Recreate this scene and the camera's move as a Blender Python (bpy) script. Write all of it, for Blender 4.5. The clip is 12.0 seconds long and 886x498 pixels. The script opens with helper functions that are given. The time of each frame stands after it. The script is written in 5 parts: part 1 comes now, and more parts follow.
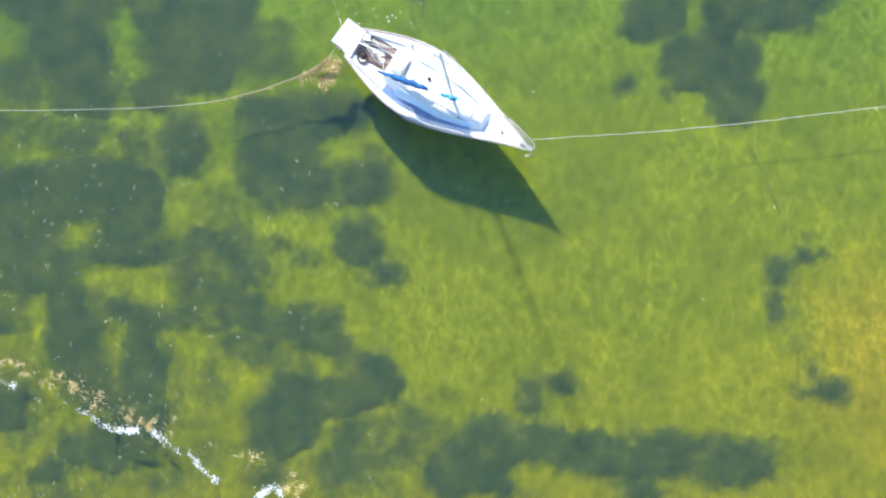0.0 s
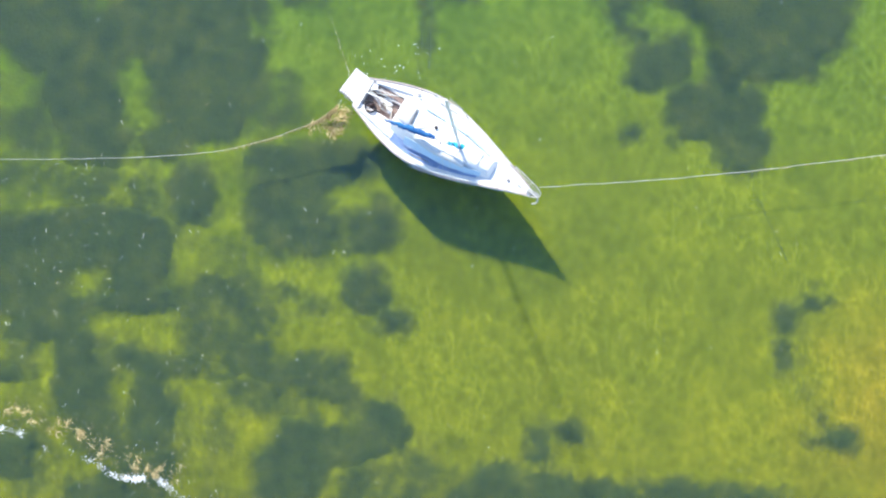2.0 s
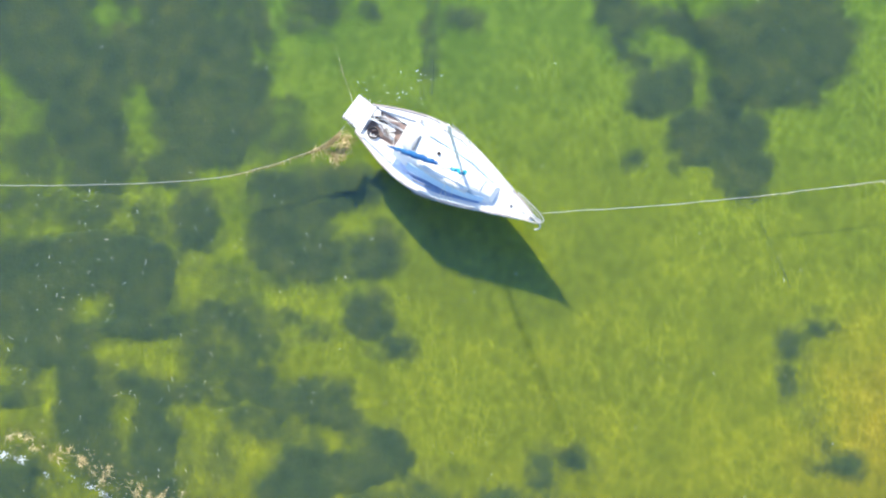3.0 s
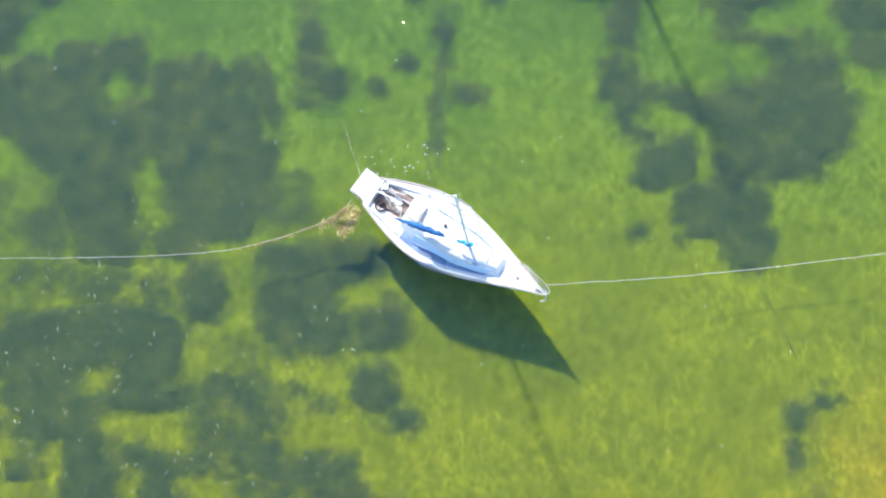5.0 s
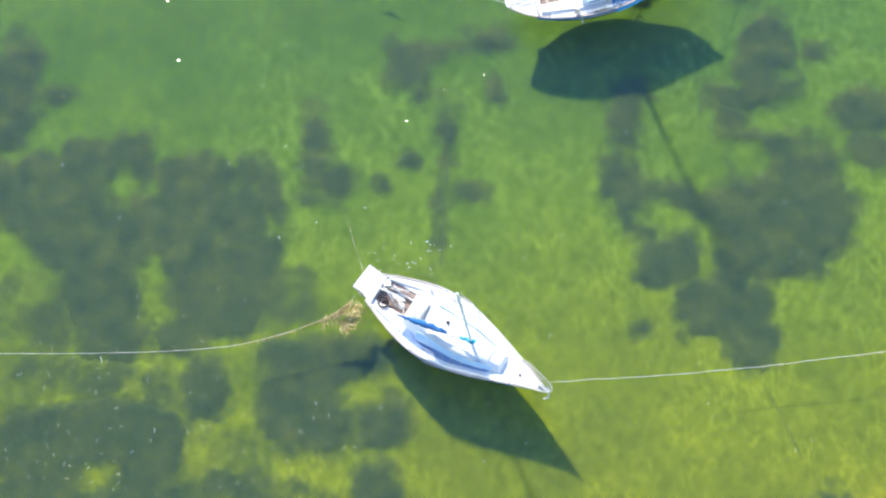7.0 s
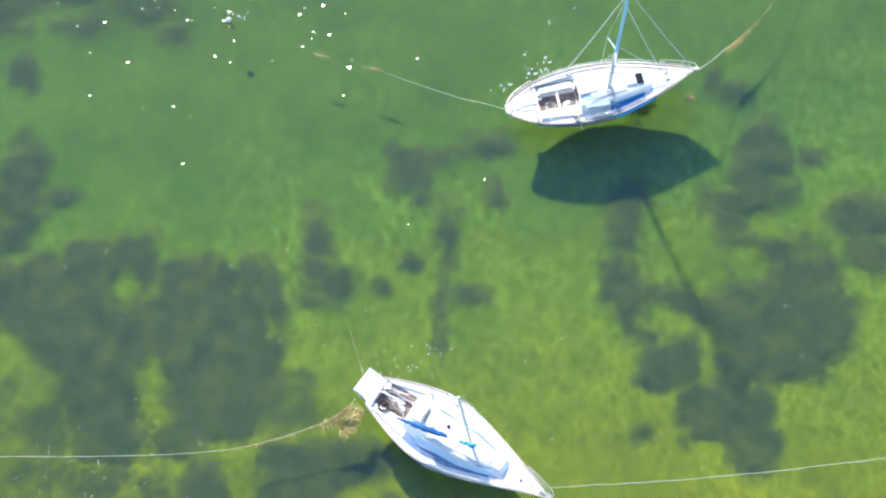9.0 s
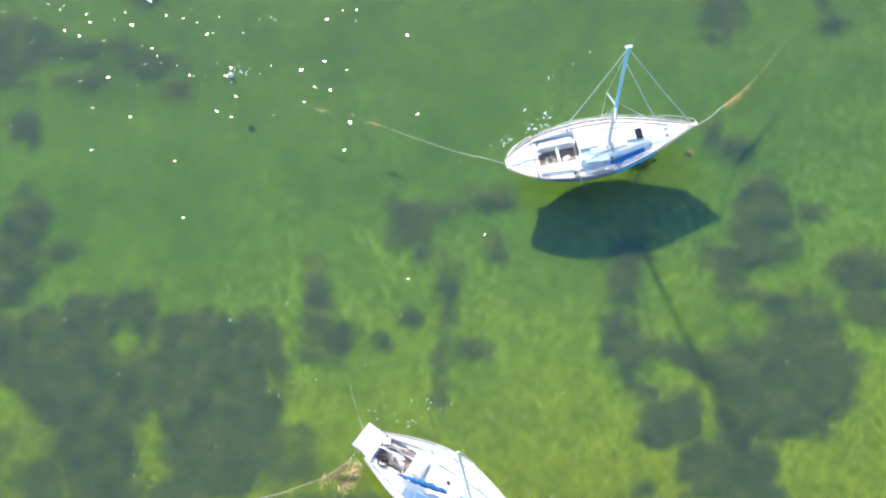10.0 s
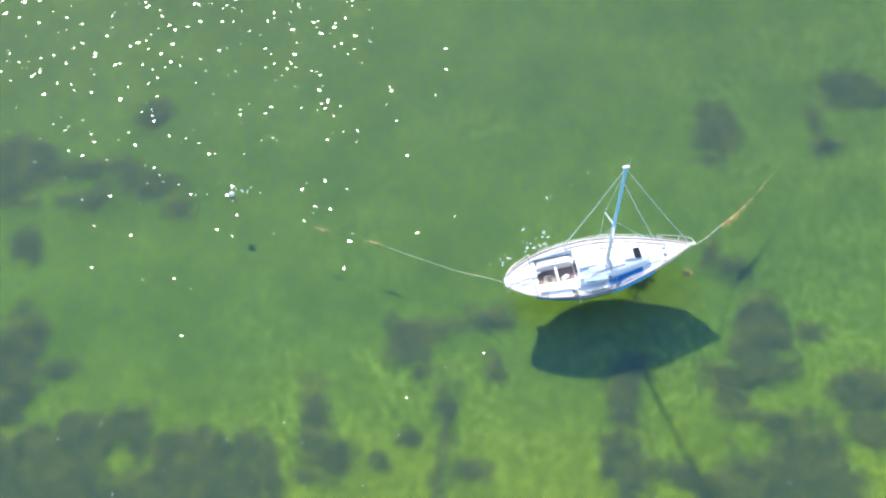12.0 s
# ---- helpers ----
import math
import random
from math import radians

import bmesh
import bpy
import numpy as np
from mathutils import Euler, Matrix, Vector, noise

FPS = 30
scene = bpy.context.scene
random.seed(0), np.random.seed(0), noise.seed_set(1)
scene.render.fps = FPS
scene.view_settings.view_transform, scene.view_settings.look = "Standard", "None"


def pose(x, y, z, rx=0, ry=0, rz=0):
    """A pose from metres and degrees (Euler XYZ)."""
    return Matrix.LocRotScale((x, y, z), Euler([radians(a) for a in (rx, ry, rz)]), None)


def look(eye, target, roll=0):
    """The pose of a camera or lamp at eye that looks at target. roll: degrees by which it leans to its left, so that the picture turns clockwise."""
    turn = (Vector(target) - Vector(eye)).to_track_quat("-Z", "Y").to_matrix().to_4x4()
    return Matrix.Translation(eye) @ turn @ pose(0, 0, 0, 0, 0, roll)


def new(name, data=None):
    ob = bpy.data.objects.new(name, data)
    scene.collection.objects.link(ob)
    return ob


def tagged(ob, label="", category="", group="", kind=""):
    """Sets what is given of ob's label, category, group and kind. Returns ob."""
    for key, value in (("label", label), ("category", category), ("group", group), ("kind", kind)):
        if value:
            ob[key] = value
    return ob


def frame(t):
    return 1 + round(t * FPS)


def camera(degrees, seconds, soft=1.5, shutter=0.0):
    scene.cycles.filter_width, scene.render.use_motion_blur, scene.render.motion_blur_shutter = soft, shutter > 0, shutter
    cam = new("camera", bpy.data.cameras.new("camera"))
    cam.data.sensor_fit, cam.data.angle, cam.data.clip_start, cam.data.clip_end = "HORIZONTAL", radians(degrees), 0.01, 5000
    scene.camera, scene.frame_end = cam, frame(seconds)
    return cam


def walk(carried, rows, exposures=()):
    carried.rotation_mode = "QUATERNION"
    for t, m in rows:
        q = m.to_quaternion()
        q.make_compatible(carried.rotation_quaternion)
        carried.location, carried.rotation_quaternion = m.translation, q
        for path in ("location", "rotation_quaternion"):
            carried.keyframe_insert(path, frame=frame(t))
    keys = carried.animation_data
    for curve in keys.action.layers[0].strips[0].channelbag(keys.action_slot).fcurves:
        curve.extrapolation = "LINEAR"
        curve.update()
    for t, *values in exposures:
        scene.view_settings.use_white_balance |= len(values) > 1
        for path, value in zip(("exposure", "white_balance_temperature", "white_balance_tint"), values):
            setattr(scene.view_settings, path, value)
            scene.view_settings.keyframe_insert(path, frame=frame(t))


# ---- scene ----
cam = camera(40.06, 12.0, soft=2.2)
# seconds, eye, tilt up from straight down, lean, turn
ROWS = [
    (0.0, 0.000, 0.000, 45.000, 2.260, 0.831, -0.225),
    (0.5, 0.038, -0.105, 45.011, 2.808, 0.957, -0.196),
    (1.0, 0.088, -0.193, 45.071, 3.511, 1.103, -0.232),
    (1.5, 0.130, -0.276, 45.131, 4.209, 1.240, -0.223),
    (2.0, 0.155, -0.332, 45.123, 4.913, 1.357, -0.199),
    (2.5, 0.170, -0.375, 45.096, 5.586, 1.446, -0.164),
    (3.0, 0.186, -0.423, 45.099, 6.245, 1.527, -0.221),
    (5.0, 0.153, -0.852, 45.304, 10.141, 1.791, -0.191),
    (5.5, 0.166, -0.830, 45.315, 11.140, 1.807, -0.111),
    (6.0, 0.180, -0.787, 45.348, 12.221, 1.868, -0.109),
    (6.5, 0.193, -0.733, 45.394, 13.332, 1.892, -0.034),
    (7.0, 0.204, -0.674, 45.448, 14.442, 1.935, -0.021),
    (9.0, 0.120, -0.701, 45.552, 19.300, 1.808, 0.164),
    (9.5, 0.122, -0.730, 45.519, 20.616, 1.789, 0.261),
    (10.0, 0.116, -0.756, 45.493, 21.946, 1.771, 0.271),
    (10.5, 0.108, -0.779, 45.465, 23.324, 1.730, 0.297),
    (11.0, 0.091, -0.803, 45.450, 24.749, 1.692, 0.283),
    (11.5, 0.068, -0.827, 45.449, 26.191, 1.654, 0.302),
    (12.0, 0.044, -0.850, 45.451, 27.651, 1.595, 0.346),
]
walk(cam, [(t, pose(x, y, z, rx, ry, rz)) for t, x, y, z, rx, ry, rz in ROWS],
     exposures=[(0.0, 1.00), (5.0, 1.07), (7.0, 1.08), (9.3, 1.01), (12.0, 1.11)])

# ---- light: a clear afternoon sky, the sun 38 degrees high behind the far left ----
SUN_UP = radians(38)
SUN_WAY = Vector((-0.38, 0.925, 0)).normalized() * math.cos(SUN_UP) + Vector((0, 0, math.sin(SUN_UP)))
world = bpy.data.worlds.new("sky")
scene.world = world
world.use_nodes = True
wn, wl = world.node_tree.nodes, world.node_tree.links
sky = wn.new("ShaderNodeTexSky")
sky.sky_type, sky.sun_disc = "NISHITA", False
sky.ozone_density, sky.dust_density = 4.0, 0.4
sky.sun_elevation, sky.sun_rotation = SUN_UP, math.atan2(SUN_WAY.x, SUN_WAY.y)
wn["Background"].inputs["Strength"].default_value = 0.15
wl.new(sky.outputs[0], wn["Background"].inputs["Color"])
sun_data = bpy.data.lights.new("sun", "SUN")
sun_data.energy, sun_data.angle, sun_data.color = 3.7, radians(2.6), (1.0, 0.94, 0.84)
sun = new("sun", sun_data)
sun.matrix_world = look(SUN_WAY * 200, (0, 0, 0))

BED = -1.2  # the apparent depth of the sea floor


# ---- materials ----
def material(name, rough=0.5, metal=0.0):
    m = bpy.data.materials.new(name)
    m.use_nodes = True
    b = m.node_tree.nodes["Principled BSDF"]
    b.inputs["Roughness"].default_value, b.inputs["Metallic"].default_value = rough, metal
    return m, m.node_tree.nodes, m.node_tree.links, b


def noise_node(n, l, scale, detail=3.0, rough=0.55, stretch=(1, 1, 1), turn=0.0):
    tc, mp, nz = n.new("ShaderNodeTexCoord"), n.new("ShaderNodeMapping"), n.new("ShaderNodeTexNoise")
    mp.inputs["Scale"].default_value, mp.inputs["Rotation"].default_value = stretch, (0, 0, radians(turn))
    nz.inputs["Scale"].default_value, nz.inputs["Detail"].default_value, nz.inputs["Roughness"].default_value = scale, detail, rough
    l.new(tc.outputs["Object"], mp.inputs[0])
    l.new(mp.outputs[0], nz.inputs["Vector"])
    return nz.outputs["Fac"]


def ramp(n, l, source, stops):
    r = n.new("ShaderNodeValToRGB")
    e = r.color_ramp.elements
    while len(e) < len(stops):
        e.new(0.5)
    for el, (at, c) in zip(e, stops):
        el.position, el.color = at, (*c, 1)
    l.new(source, r.inputs[0])
    return r.outputs[0]


def mix(n, l, fac, a, b, kind="MIX"):
    m = n.new("ShaderNodeMix")
    m.data_type, m.blend_type = "RGBA", kind
    for socket, v in ((m.inputs[0], fac), (m.inputs[6], a), (m.inputs[7], b)):
        if hasattr(v, "links"):
            l.new(v, socket)
        else:
            socket.default_value = v if isinstance(v, float) else (*v, 1)
    return m.outputs[2]


def bump(n, l, source, distance, bsdf, strength=1.0):
    b = n.new("ShaderNodeBump")
    b.inputs["Distance"].default_value, b.inputs["Strength"].default_value = distance, strength
    l.new(source, b.inputs["Height"])
    l.new(b.outputs[0], bsdf.inputs["Normal"])
    return b


def worn(name, colour, stain, rough=0.45, scale=3.0, amount=0.35, metal=0.0, grain=40.0):
    """Paint, gelcoat, metal, cloth: a base colour with broad stains and a fine grain."""
    m, n, l, b = material(name, rough, metal)
    broad = ramp(n, l, noise_node(n, l, scale, 4), [(0.45, (0, 0, 0)), (0.75, (amount,) * 3)])
    fine = ramp(n, l, noise_node(n, l, grain, 2), [(0.35, (0.88,) * 3), (0.65, (1, 1, 1))])
    l.new(mix(n, l, 1.0, mix(n, l, broad, colour, stain), fine, "MULTIPLY"), b.inputs["Base Color"])
    bump(n, l, noise_node(n, l, grain, 2), 0.002, b)
    return m


def turf_colour(n, l):
    """Algal turf in broad patches, tufts and fine grit: yellow-brown inshore, green offshore with deeper water's tint
    put into the colour.
    """
    tc, sep = n.new("ShaderNodeTexCoord"), n.new("ShaderNodeSeparateXYZ")
    l.new(tc.outputs["Object"], sep.inputs[0])
    lean = n.new("ShaderNodeMath")
    lean.operation, lean.inputs[1].default_value = "MULTIPLY_ADD", -0.04
    l.new(sep.outputs["X"], lean.inputs[0])
    l.new(sep.outputs["Y"], lean.inputs[2])
    wander = n.new("ShaderNodeMath")
    wander.operation, wander.inputs[1].default_value = "MULTIPLY_ADD", 5.0
    l.new(noise_node(n, l, 0.16, 4), wander.inputs[0])
    l.new(lean.outputs[0], wander.inputs[2])
    span = n.new("ShaderNodeMapRange")
    span.inputs["From Min"].default_value, span.inputs["From Max"].default_value = -12.0, 38.0
    l.new(wander.outputs[0], span.inputs["Value"])
    # the greening offshore carries the tint of deeper water
    base = ramp(n, l, span.outputs[0], [(0.0, (0.290, 0.215, 0.002)), (0.16, (0.215, 0.212, 0.002)), (0.42, (0.176, 0.208, 0.003)), (0.55, (0.142, 0.204, 0.006)), (0.68, (0.098, 0.165, 0.010)), (0.95, (0.101, 0.150, 0.015))])
    # a patch of yellow-brown sand shows through east of the near yacht
    near, ragged = n.new("ShaderNodeVectorMath"), n.new("ShaderNodeMath")
    near.operation, near.inputs[1].default_value = "DISTANCE", (16.6, -2.2, -1.2)
    ragged.operation, ragged.inputs[1].default_value = "MULTIPLY_ADD", 4.0
    l.new(tc.outputs["Object"], near.inputs[0])
    l.new(noise_node(n, l, 0.5, 4), ragged.inputs[0])
    l.new(near.outputs["Value"], ragged.inputs[2])
    span_2 = n.new("ShaderNodeMapRange")
    span_2.inputs["From Min"].default_value, span_2.inputs["From Max"].default_value = 2.6, 7.5
    span_2.inputs["To Min"].default_value, span_2.inputs["To Max"].default_value = 0.75, 0.0
    l.new(ragged.outputs[0], span_2.inputs["Value"])
    base = mix(n, l, span_2.outputs[0], base, (0.310, 0.228, 0.006))
    patch = ramp(n, l, noise_node(n, l, 0.45, 5, 0.62), [(0.34, (0.78, 0.83, 0.86)), (0.62, (1.02, 1.01, 1.0))])
    tuft = ramp(n, l, noise_node(n, l, 2.1, 4, 0.6, (1.15, 0.8, 1), -14), [(0.30, (0.78, 0.82, 0.80)), (0.52, (1, 1, 1)), (0.74, (1.26, 1.20, 1.25))])
    grit = ramp(n, l, noise_node(n, l, 8, 3, 0.6, (1.3, 0.7, 1), -12), [(0.34, (0.88, 0.90, 0.88)), (0.68, (1.12, 1.10, 1.14))])
    c = mix(n, l, 1.0, base, patch, "MULTIPLY")
    c = mix(n, l, 1.0, c, tuft, "MULTIPLY")
    c = mix(n, l, 1.0, c, grit, "MULTIPLY")
    # caustic light painted as a loose pale net, thick in some places, gone in others
    caustic = ramp(n, l, noise_node(n, l, 1.35, 2.4, 0.6, (1.30, 0.80, 1), 14), [(0.455, (0, 0, 0)), (0.50, (1, 1, 1)), (0.545, (0, 0, 0))])
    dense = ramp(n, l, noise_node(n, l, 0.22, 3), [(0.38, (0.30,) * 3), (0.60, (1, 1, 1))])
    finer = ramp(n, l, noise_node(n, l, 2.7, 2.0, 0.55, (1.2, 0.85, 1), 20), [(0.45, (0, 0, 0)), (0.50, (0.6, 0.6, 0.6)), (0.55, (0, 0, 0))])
    caustic_net = mix(n, l, 1.0, mix(n, l, 1.0, caustic, finer, "ADD"), dense, "MULTIPLY")
    c = mix(n, l, caustic_net, c, mix(n, l, 1.0, c, (1.46, 1.42, 2.4), "MULTIPLY"))
    # offshore the haze of deeper water is painted in by evening out the colour
    depth_haze = ramp(n, l, span.outputs[0], [(0.42, (0, 0, 0)), (0.80, (0.30,) * 3)])
    return mix(n, l, depth_haze, c, base)


def seabed_material():
    m, n, l, b = material("seabed_turf", 0.95)
    b.inputs["Specular IOR Level"].default_value = 0.1
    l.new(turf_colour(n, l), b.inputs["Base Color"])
    bump(n, l, noise_node(n, l, 4, 4), 0.012, b)
    return m


def mat_material():
    """Weed growing out of the turf: the mesh's own cover value thins it out at its ragged edge."""
    m, n, l, b = material("dense_weed_mat", 0.95)
    b.inputs["Specular IOR Level"].default_value = 0.1
    cover = n.new("ShaderNodeAttribute")
    cover.attribute_name = "cover"
    ragged = n.new("ShaderNodeMath")
    ragged.operation, ragged.inputs[1].default_value = "MULTIPLY_ADD", 0.50
    thin = n.new("ShaderNodeMath")
    thin.operation, thin.inputs[1].default_value = "MULTIPLY_ADD", 0.9
    l.new(noise_node(n, l, 0.75, 3, 0.6), thin.inputs[0])
    l.new(cover.outputs["Fac"], thin.inputs[2])
    l.new(noise_node(n, l, 3.2, 5, 0.68), ragged.inputs[0])
    l.new(thin.outputs[0], ragged.inputs[2])
    grown = n.new("ShaderNodeMapRange")
    grown.interpolation_type = "SMOOTHSTEP"
    grown.inputs["From Min"].default_value, grown.inputs["From Max"].default_value = 0.93, 1.55
    l.new(ragged.outputs[0], grown.inputs["Value"])
    weed = ramp(n, l, noise_node(n, l, 1.1, 5, 0.65), [(0.34, (0.049, 0.070, 0.022)), (0.50, (0.065, 0.085, 0.022)), (0.64, (0.090, 0.105, 0.022)), (0.76, (0.122, 0.134, 0.022))])
    speck = ramp(n, l, noise_node(n, l, 11, 3, 0.6), [(0.34, (0.8, 0.82, 0.82)), (0.68, (1.2, 1.17, 1.15))])
    c = mix(n, l, 1.0, weed, speck, "MULTIPLY")
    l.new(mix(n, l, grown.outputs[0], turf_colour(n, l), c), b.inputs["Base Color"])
    bump(n, l, noise_node(n, l, 7, 4), 0.02, b)
    return m


def weed_material(name, dark, light):
    m, n, l, b = material(name, 0.8)
    b.inputs["Specular IOR Level"].default_value = 0.15
    geo = n.new("ShaderNodeNewGeometry")
    leaf = ramp(n, l, geo.outputs["Random Per Island"], [(0.0, dark), (0.75, tuple((p + q) / 2 for p, q in zip(dark, light))), (1.0, light)])
    blot = ramp(n, l, noise_node(n, l, 0.9, 4), [(0.35, (0.75, 0.8, 0.8)), (0.7, (1.25, 1.2, 1.1))])
    l.new(mix(n, l, 1.0, leaf, blot, "MULTIPLY"), b.inputs["Base Color"])
    return m


def water_material():
    m = bpy.data.materials.new("clear_shallow_water")
    m.use_nodes = True
    n, l = m.node_tree.nodes, m.node_tree.links
    n.remove(n["Principled BSDF"])
    # the diffuse veil stands in for light scattered back by the water
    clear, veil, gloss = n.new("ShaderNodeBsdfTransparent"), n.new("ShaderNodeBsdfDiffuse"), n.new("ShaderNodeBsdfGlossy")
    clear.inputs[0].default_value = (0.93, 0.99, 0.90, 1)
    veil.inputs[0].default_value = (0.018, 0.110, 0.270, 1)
    gloss.distribution, gloss.inputs["Roughness"].default_value = "BECKMANN", 0.16
    # wind ripples: hand-sized facets, each tilted its own way, a few of them steep
    tc, cell, tip, steep, lean, up, way = (n.new("ShaderNode" + k) for k in ("TexCoord", "TexVoronoi", "VectorMath", "Math", "VectorMath", "VectorMath", "VectorMath"))
    cell.inputs["Scale"].default_value = 14.0
    broad = n.new("ShaderNodeVectorMath")
    broad.operation, broad.inputs[1].default_value = "MULTIPLY", (0.72, 1.2, 1.0)
    l.new(tc.outputs["Object"], broad.inputs[0])
    l.new(broad.outputs[0], cell.inputs["Vector"])
    tip.operation, tip.inputs[1].default_value = "SUBTRACT", (0.5, 0.5, 0.5)
    l.new(cell.outputs["Color"], tip.inputs[0])
    sep, square = n.new("ShaderNodeSeparateColor"), n.new("ShaderNodeMath")
    l.new(cell.outputs["Color"], sep.inputs[0])
    square.operation, square.inputs[1].default_value = "POWER", 2.5
    l.new(sep.outputs[2], square.inputs[0])
    steep.operation, steep.inputs[1].default_value, steep.inputs[2].default_value = "MULTIPLY_ADD", 0.20, 0.24
    l.new(square.outputs[0], steep.inputs[0])
    # only some of the wavelets stand up; between them the water lies flat
    flecks, crest, stand = n.new("ShaderNodeTexWhiteNoise"), n.new("ShaderNodeMath"), n.new("ShaderNodeMath")
    l.new(cell.outputs["Position"], flecks.inputs["Vector"])
    crest.operation, crest.inputs[1].default_value = "LESS_THAN", 0.08
    l.new(flecks.outputs["Value"], crest.inputs[0])
    stand.operation = "MULTIPLY"
    l.new(crest.outputs[0], stand.inputs[0])
    l.new(steep.outputs[0], stand.inputs[1])
    lean.operation = "SCALE"
    l.new(tip.outputs[0], lean.inputs[0])
    l.new(stand.outputs[0], lean.inputs["Scale"])
    up.operation, up.inputs[1].default_value, up.inputs[2].default_value = "MULTIPLY_ADD", (1, 1, 0), (0, 0, 1)
    l.new(lean.outputs[0], up.inputs[0])
    way.operation = "NORMALIZE"
    l.new(up.outputs[0], way.inputs[0])
    l.new(way.outputs[0], gloss.inputs["Normal"])
    # gloss grows towards grazing view: 3 percent straight down, all of it at the horizon
    facing, power, gain = n.new("ShaderNodeLayerWeight"), n.new("ShaderNodeMath"), n.new("ShaderNodeMath")
    facing.inputs["Blend"].default_value = 0.5
    power.operation, power.inputs[1].default_value = "POWER", 5.0
    gain.operation, gain.inputs[1].default_value, gain.inputs[2].default_value = "MULTIPLY_ADD", 0.97, 0.03
    l.new(facing.outputs["Facing"], power.inputs[0])
    l.new(power.outputs[0], gain.inputs[0])
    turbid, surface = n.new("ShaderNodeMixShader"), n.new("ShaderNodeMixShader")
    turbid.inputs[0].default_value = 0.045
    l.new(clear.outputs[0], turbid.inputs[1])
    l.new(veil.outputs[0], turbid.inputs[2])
    l.new(gain.outputs[0], surface.inputs[0])
    l.new(turbid.outputs[0], surface.inputs[1])
    l.new(gloss.outputs[0], surface.inputs[2])
    l.new(surface.outputs[0], n["Material Output"].inputs["Surface"])
    return m


def haze_material():
    """A thin sheet with a blue-green veil: light scattered in the water, put in as colour."""
    m = bpy.data.materials.new("scatter_veil")
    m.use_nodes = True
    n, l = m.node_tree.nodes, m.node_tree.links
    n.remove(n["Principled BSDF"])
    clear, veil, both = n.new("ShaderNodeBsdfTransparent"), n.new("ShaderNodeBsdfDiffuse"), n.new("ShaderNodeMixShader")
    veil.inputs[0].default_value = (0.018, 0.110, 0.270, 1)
    # veil stronger where the water deepens offshore
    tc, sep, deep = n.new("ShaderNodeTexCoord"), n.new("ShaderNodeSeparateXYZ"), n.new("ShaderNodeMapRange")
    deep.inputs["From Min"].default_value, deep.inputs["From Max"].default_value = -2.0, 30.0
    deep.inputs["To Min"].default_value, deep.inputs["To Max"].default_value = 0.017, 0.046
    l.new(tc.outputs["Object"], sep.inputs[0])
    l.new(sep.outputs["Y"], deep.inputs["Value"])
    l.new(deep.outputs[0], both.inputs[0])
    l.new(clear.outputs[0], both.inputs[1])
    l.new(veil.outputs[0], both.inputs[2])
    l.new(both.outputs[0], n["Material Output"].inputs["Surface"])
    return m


GELCOAT = worn("white_gelcoat", (0.90, 0.90, 0.89), (0.76, 0.72, 0.68), 0.35, 1.8, 0.3)
NONSKID = worn("chalky_white_deck", (0.88, 0.87, 0.855), (0.74, 0.68, 0.64), 0.75, 2.5, 0.4, grain=90)
PALE_BLUE = worn("faded_blue_paint", (0.34, 0.58, 0.84), (0.5, 0.66, 0.82), 0.45, 3, 0.5)
STRIPE = worn("blue_sheer_stripe", (0.03, 0.16, 0.42), (0.10, 0.25, 0.5), 0.4, 3, 0.5)
ANTIFOUL = worn("weedy_antifouling", (0.05, 0.07, 0.06), (0.10, 0.13, 0.05), 0.9, 2, 0.8)
ALLOY = worn("weathered_alloy", (0.93, 0.93, 0.94), (0.8, 0.8, 0.8), 0.35, 4, 0.4, 0.0)
MAST_BLUE = worn("pale_blue_mast", (0.36, 0.76, 0.98), (0.5, 0.80, 0.95), 0.4, 4, 0.4)
MID_BLUE = worn("mid_blue_paint", (0.07, 0.42, 0.82), (0.2, 0.52, 0.82), 0.45, 4, 0.5)
BLEACHED = worn("bleached_teak", (0.46, 0.38, 0.34), (0.70, 0.65, 0.62), 0.8, 3, 0.8)
# two blues that put the shade on white surfaces into the colour
SIDE_SHADE = worn("pale_blue_side_shade", (0.60, 0.80, 0.97), (0.74, 0.85, 0.94), 0.5, 3, 0.4)
DECK_SHADE = worn("mid_blue_deck_shade", (0.36, 0.52, 0.80), (0.62, 0.75, 0.90), 0.6, 4, 0.8)
STEEL = worn("stainless_steel", (0.62, 0.59, 0.54), (0.45, 0.40, 0.34), 0.42, 6, 0.5, 0.4)
WIRE = worn("rigging_wire", (0.86, 0.87, 0.82), (0.7, 0.7, 0.66), 0.45, 6, 0.3, 0.15)
CANVAS = worn("blue_canvas", (0.02, 0.12, 0.33), (0.04, 0.24, 0.46), 0.9, 3.5, 0.8)
CANVAS_FADED = worn("faded_turquoise_canvas", (0.03, 0.42, 0.55), (0.02, 0.2, 0.42), 0.9, 9, 0.7)
SAILCLOTH = worn("white_sailcloth", (0.78, 0.78, 0.76), (0.6, 0.58, 0.55), 0.85, 3, 0.4)
TEAK = worn("weathered_brown_teak", (0.30, 0.215, 0.185), (0.42, 0.35, 0.31), 0.8, 5, 0.7)
DARK = worn("dark_rubber", (0.035, 0.03, 0.03), (0.09, 0.07, 0.06), 0.8, 8, 0.6)
SMOKED = worn("smoked_acrylic", (0.02, 0.02, 0.025), (0.04, 0.04, 0.04), 0.12, 4, 0.3)
GREY = worn("grey_plastic", (0.32, 0.31, 0.30), (0.2, 0.19, 0.19), 0.6, 6, 0.5)
ROPE = worn("bleached_mooring_rope", (0.62, 0.60, 0.53), (0.40, 0.36, 0.27), 0.9, 3, 0.8)
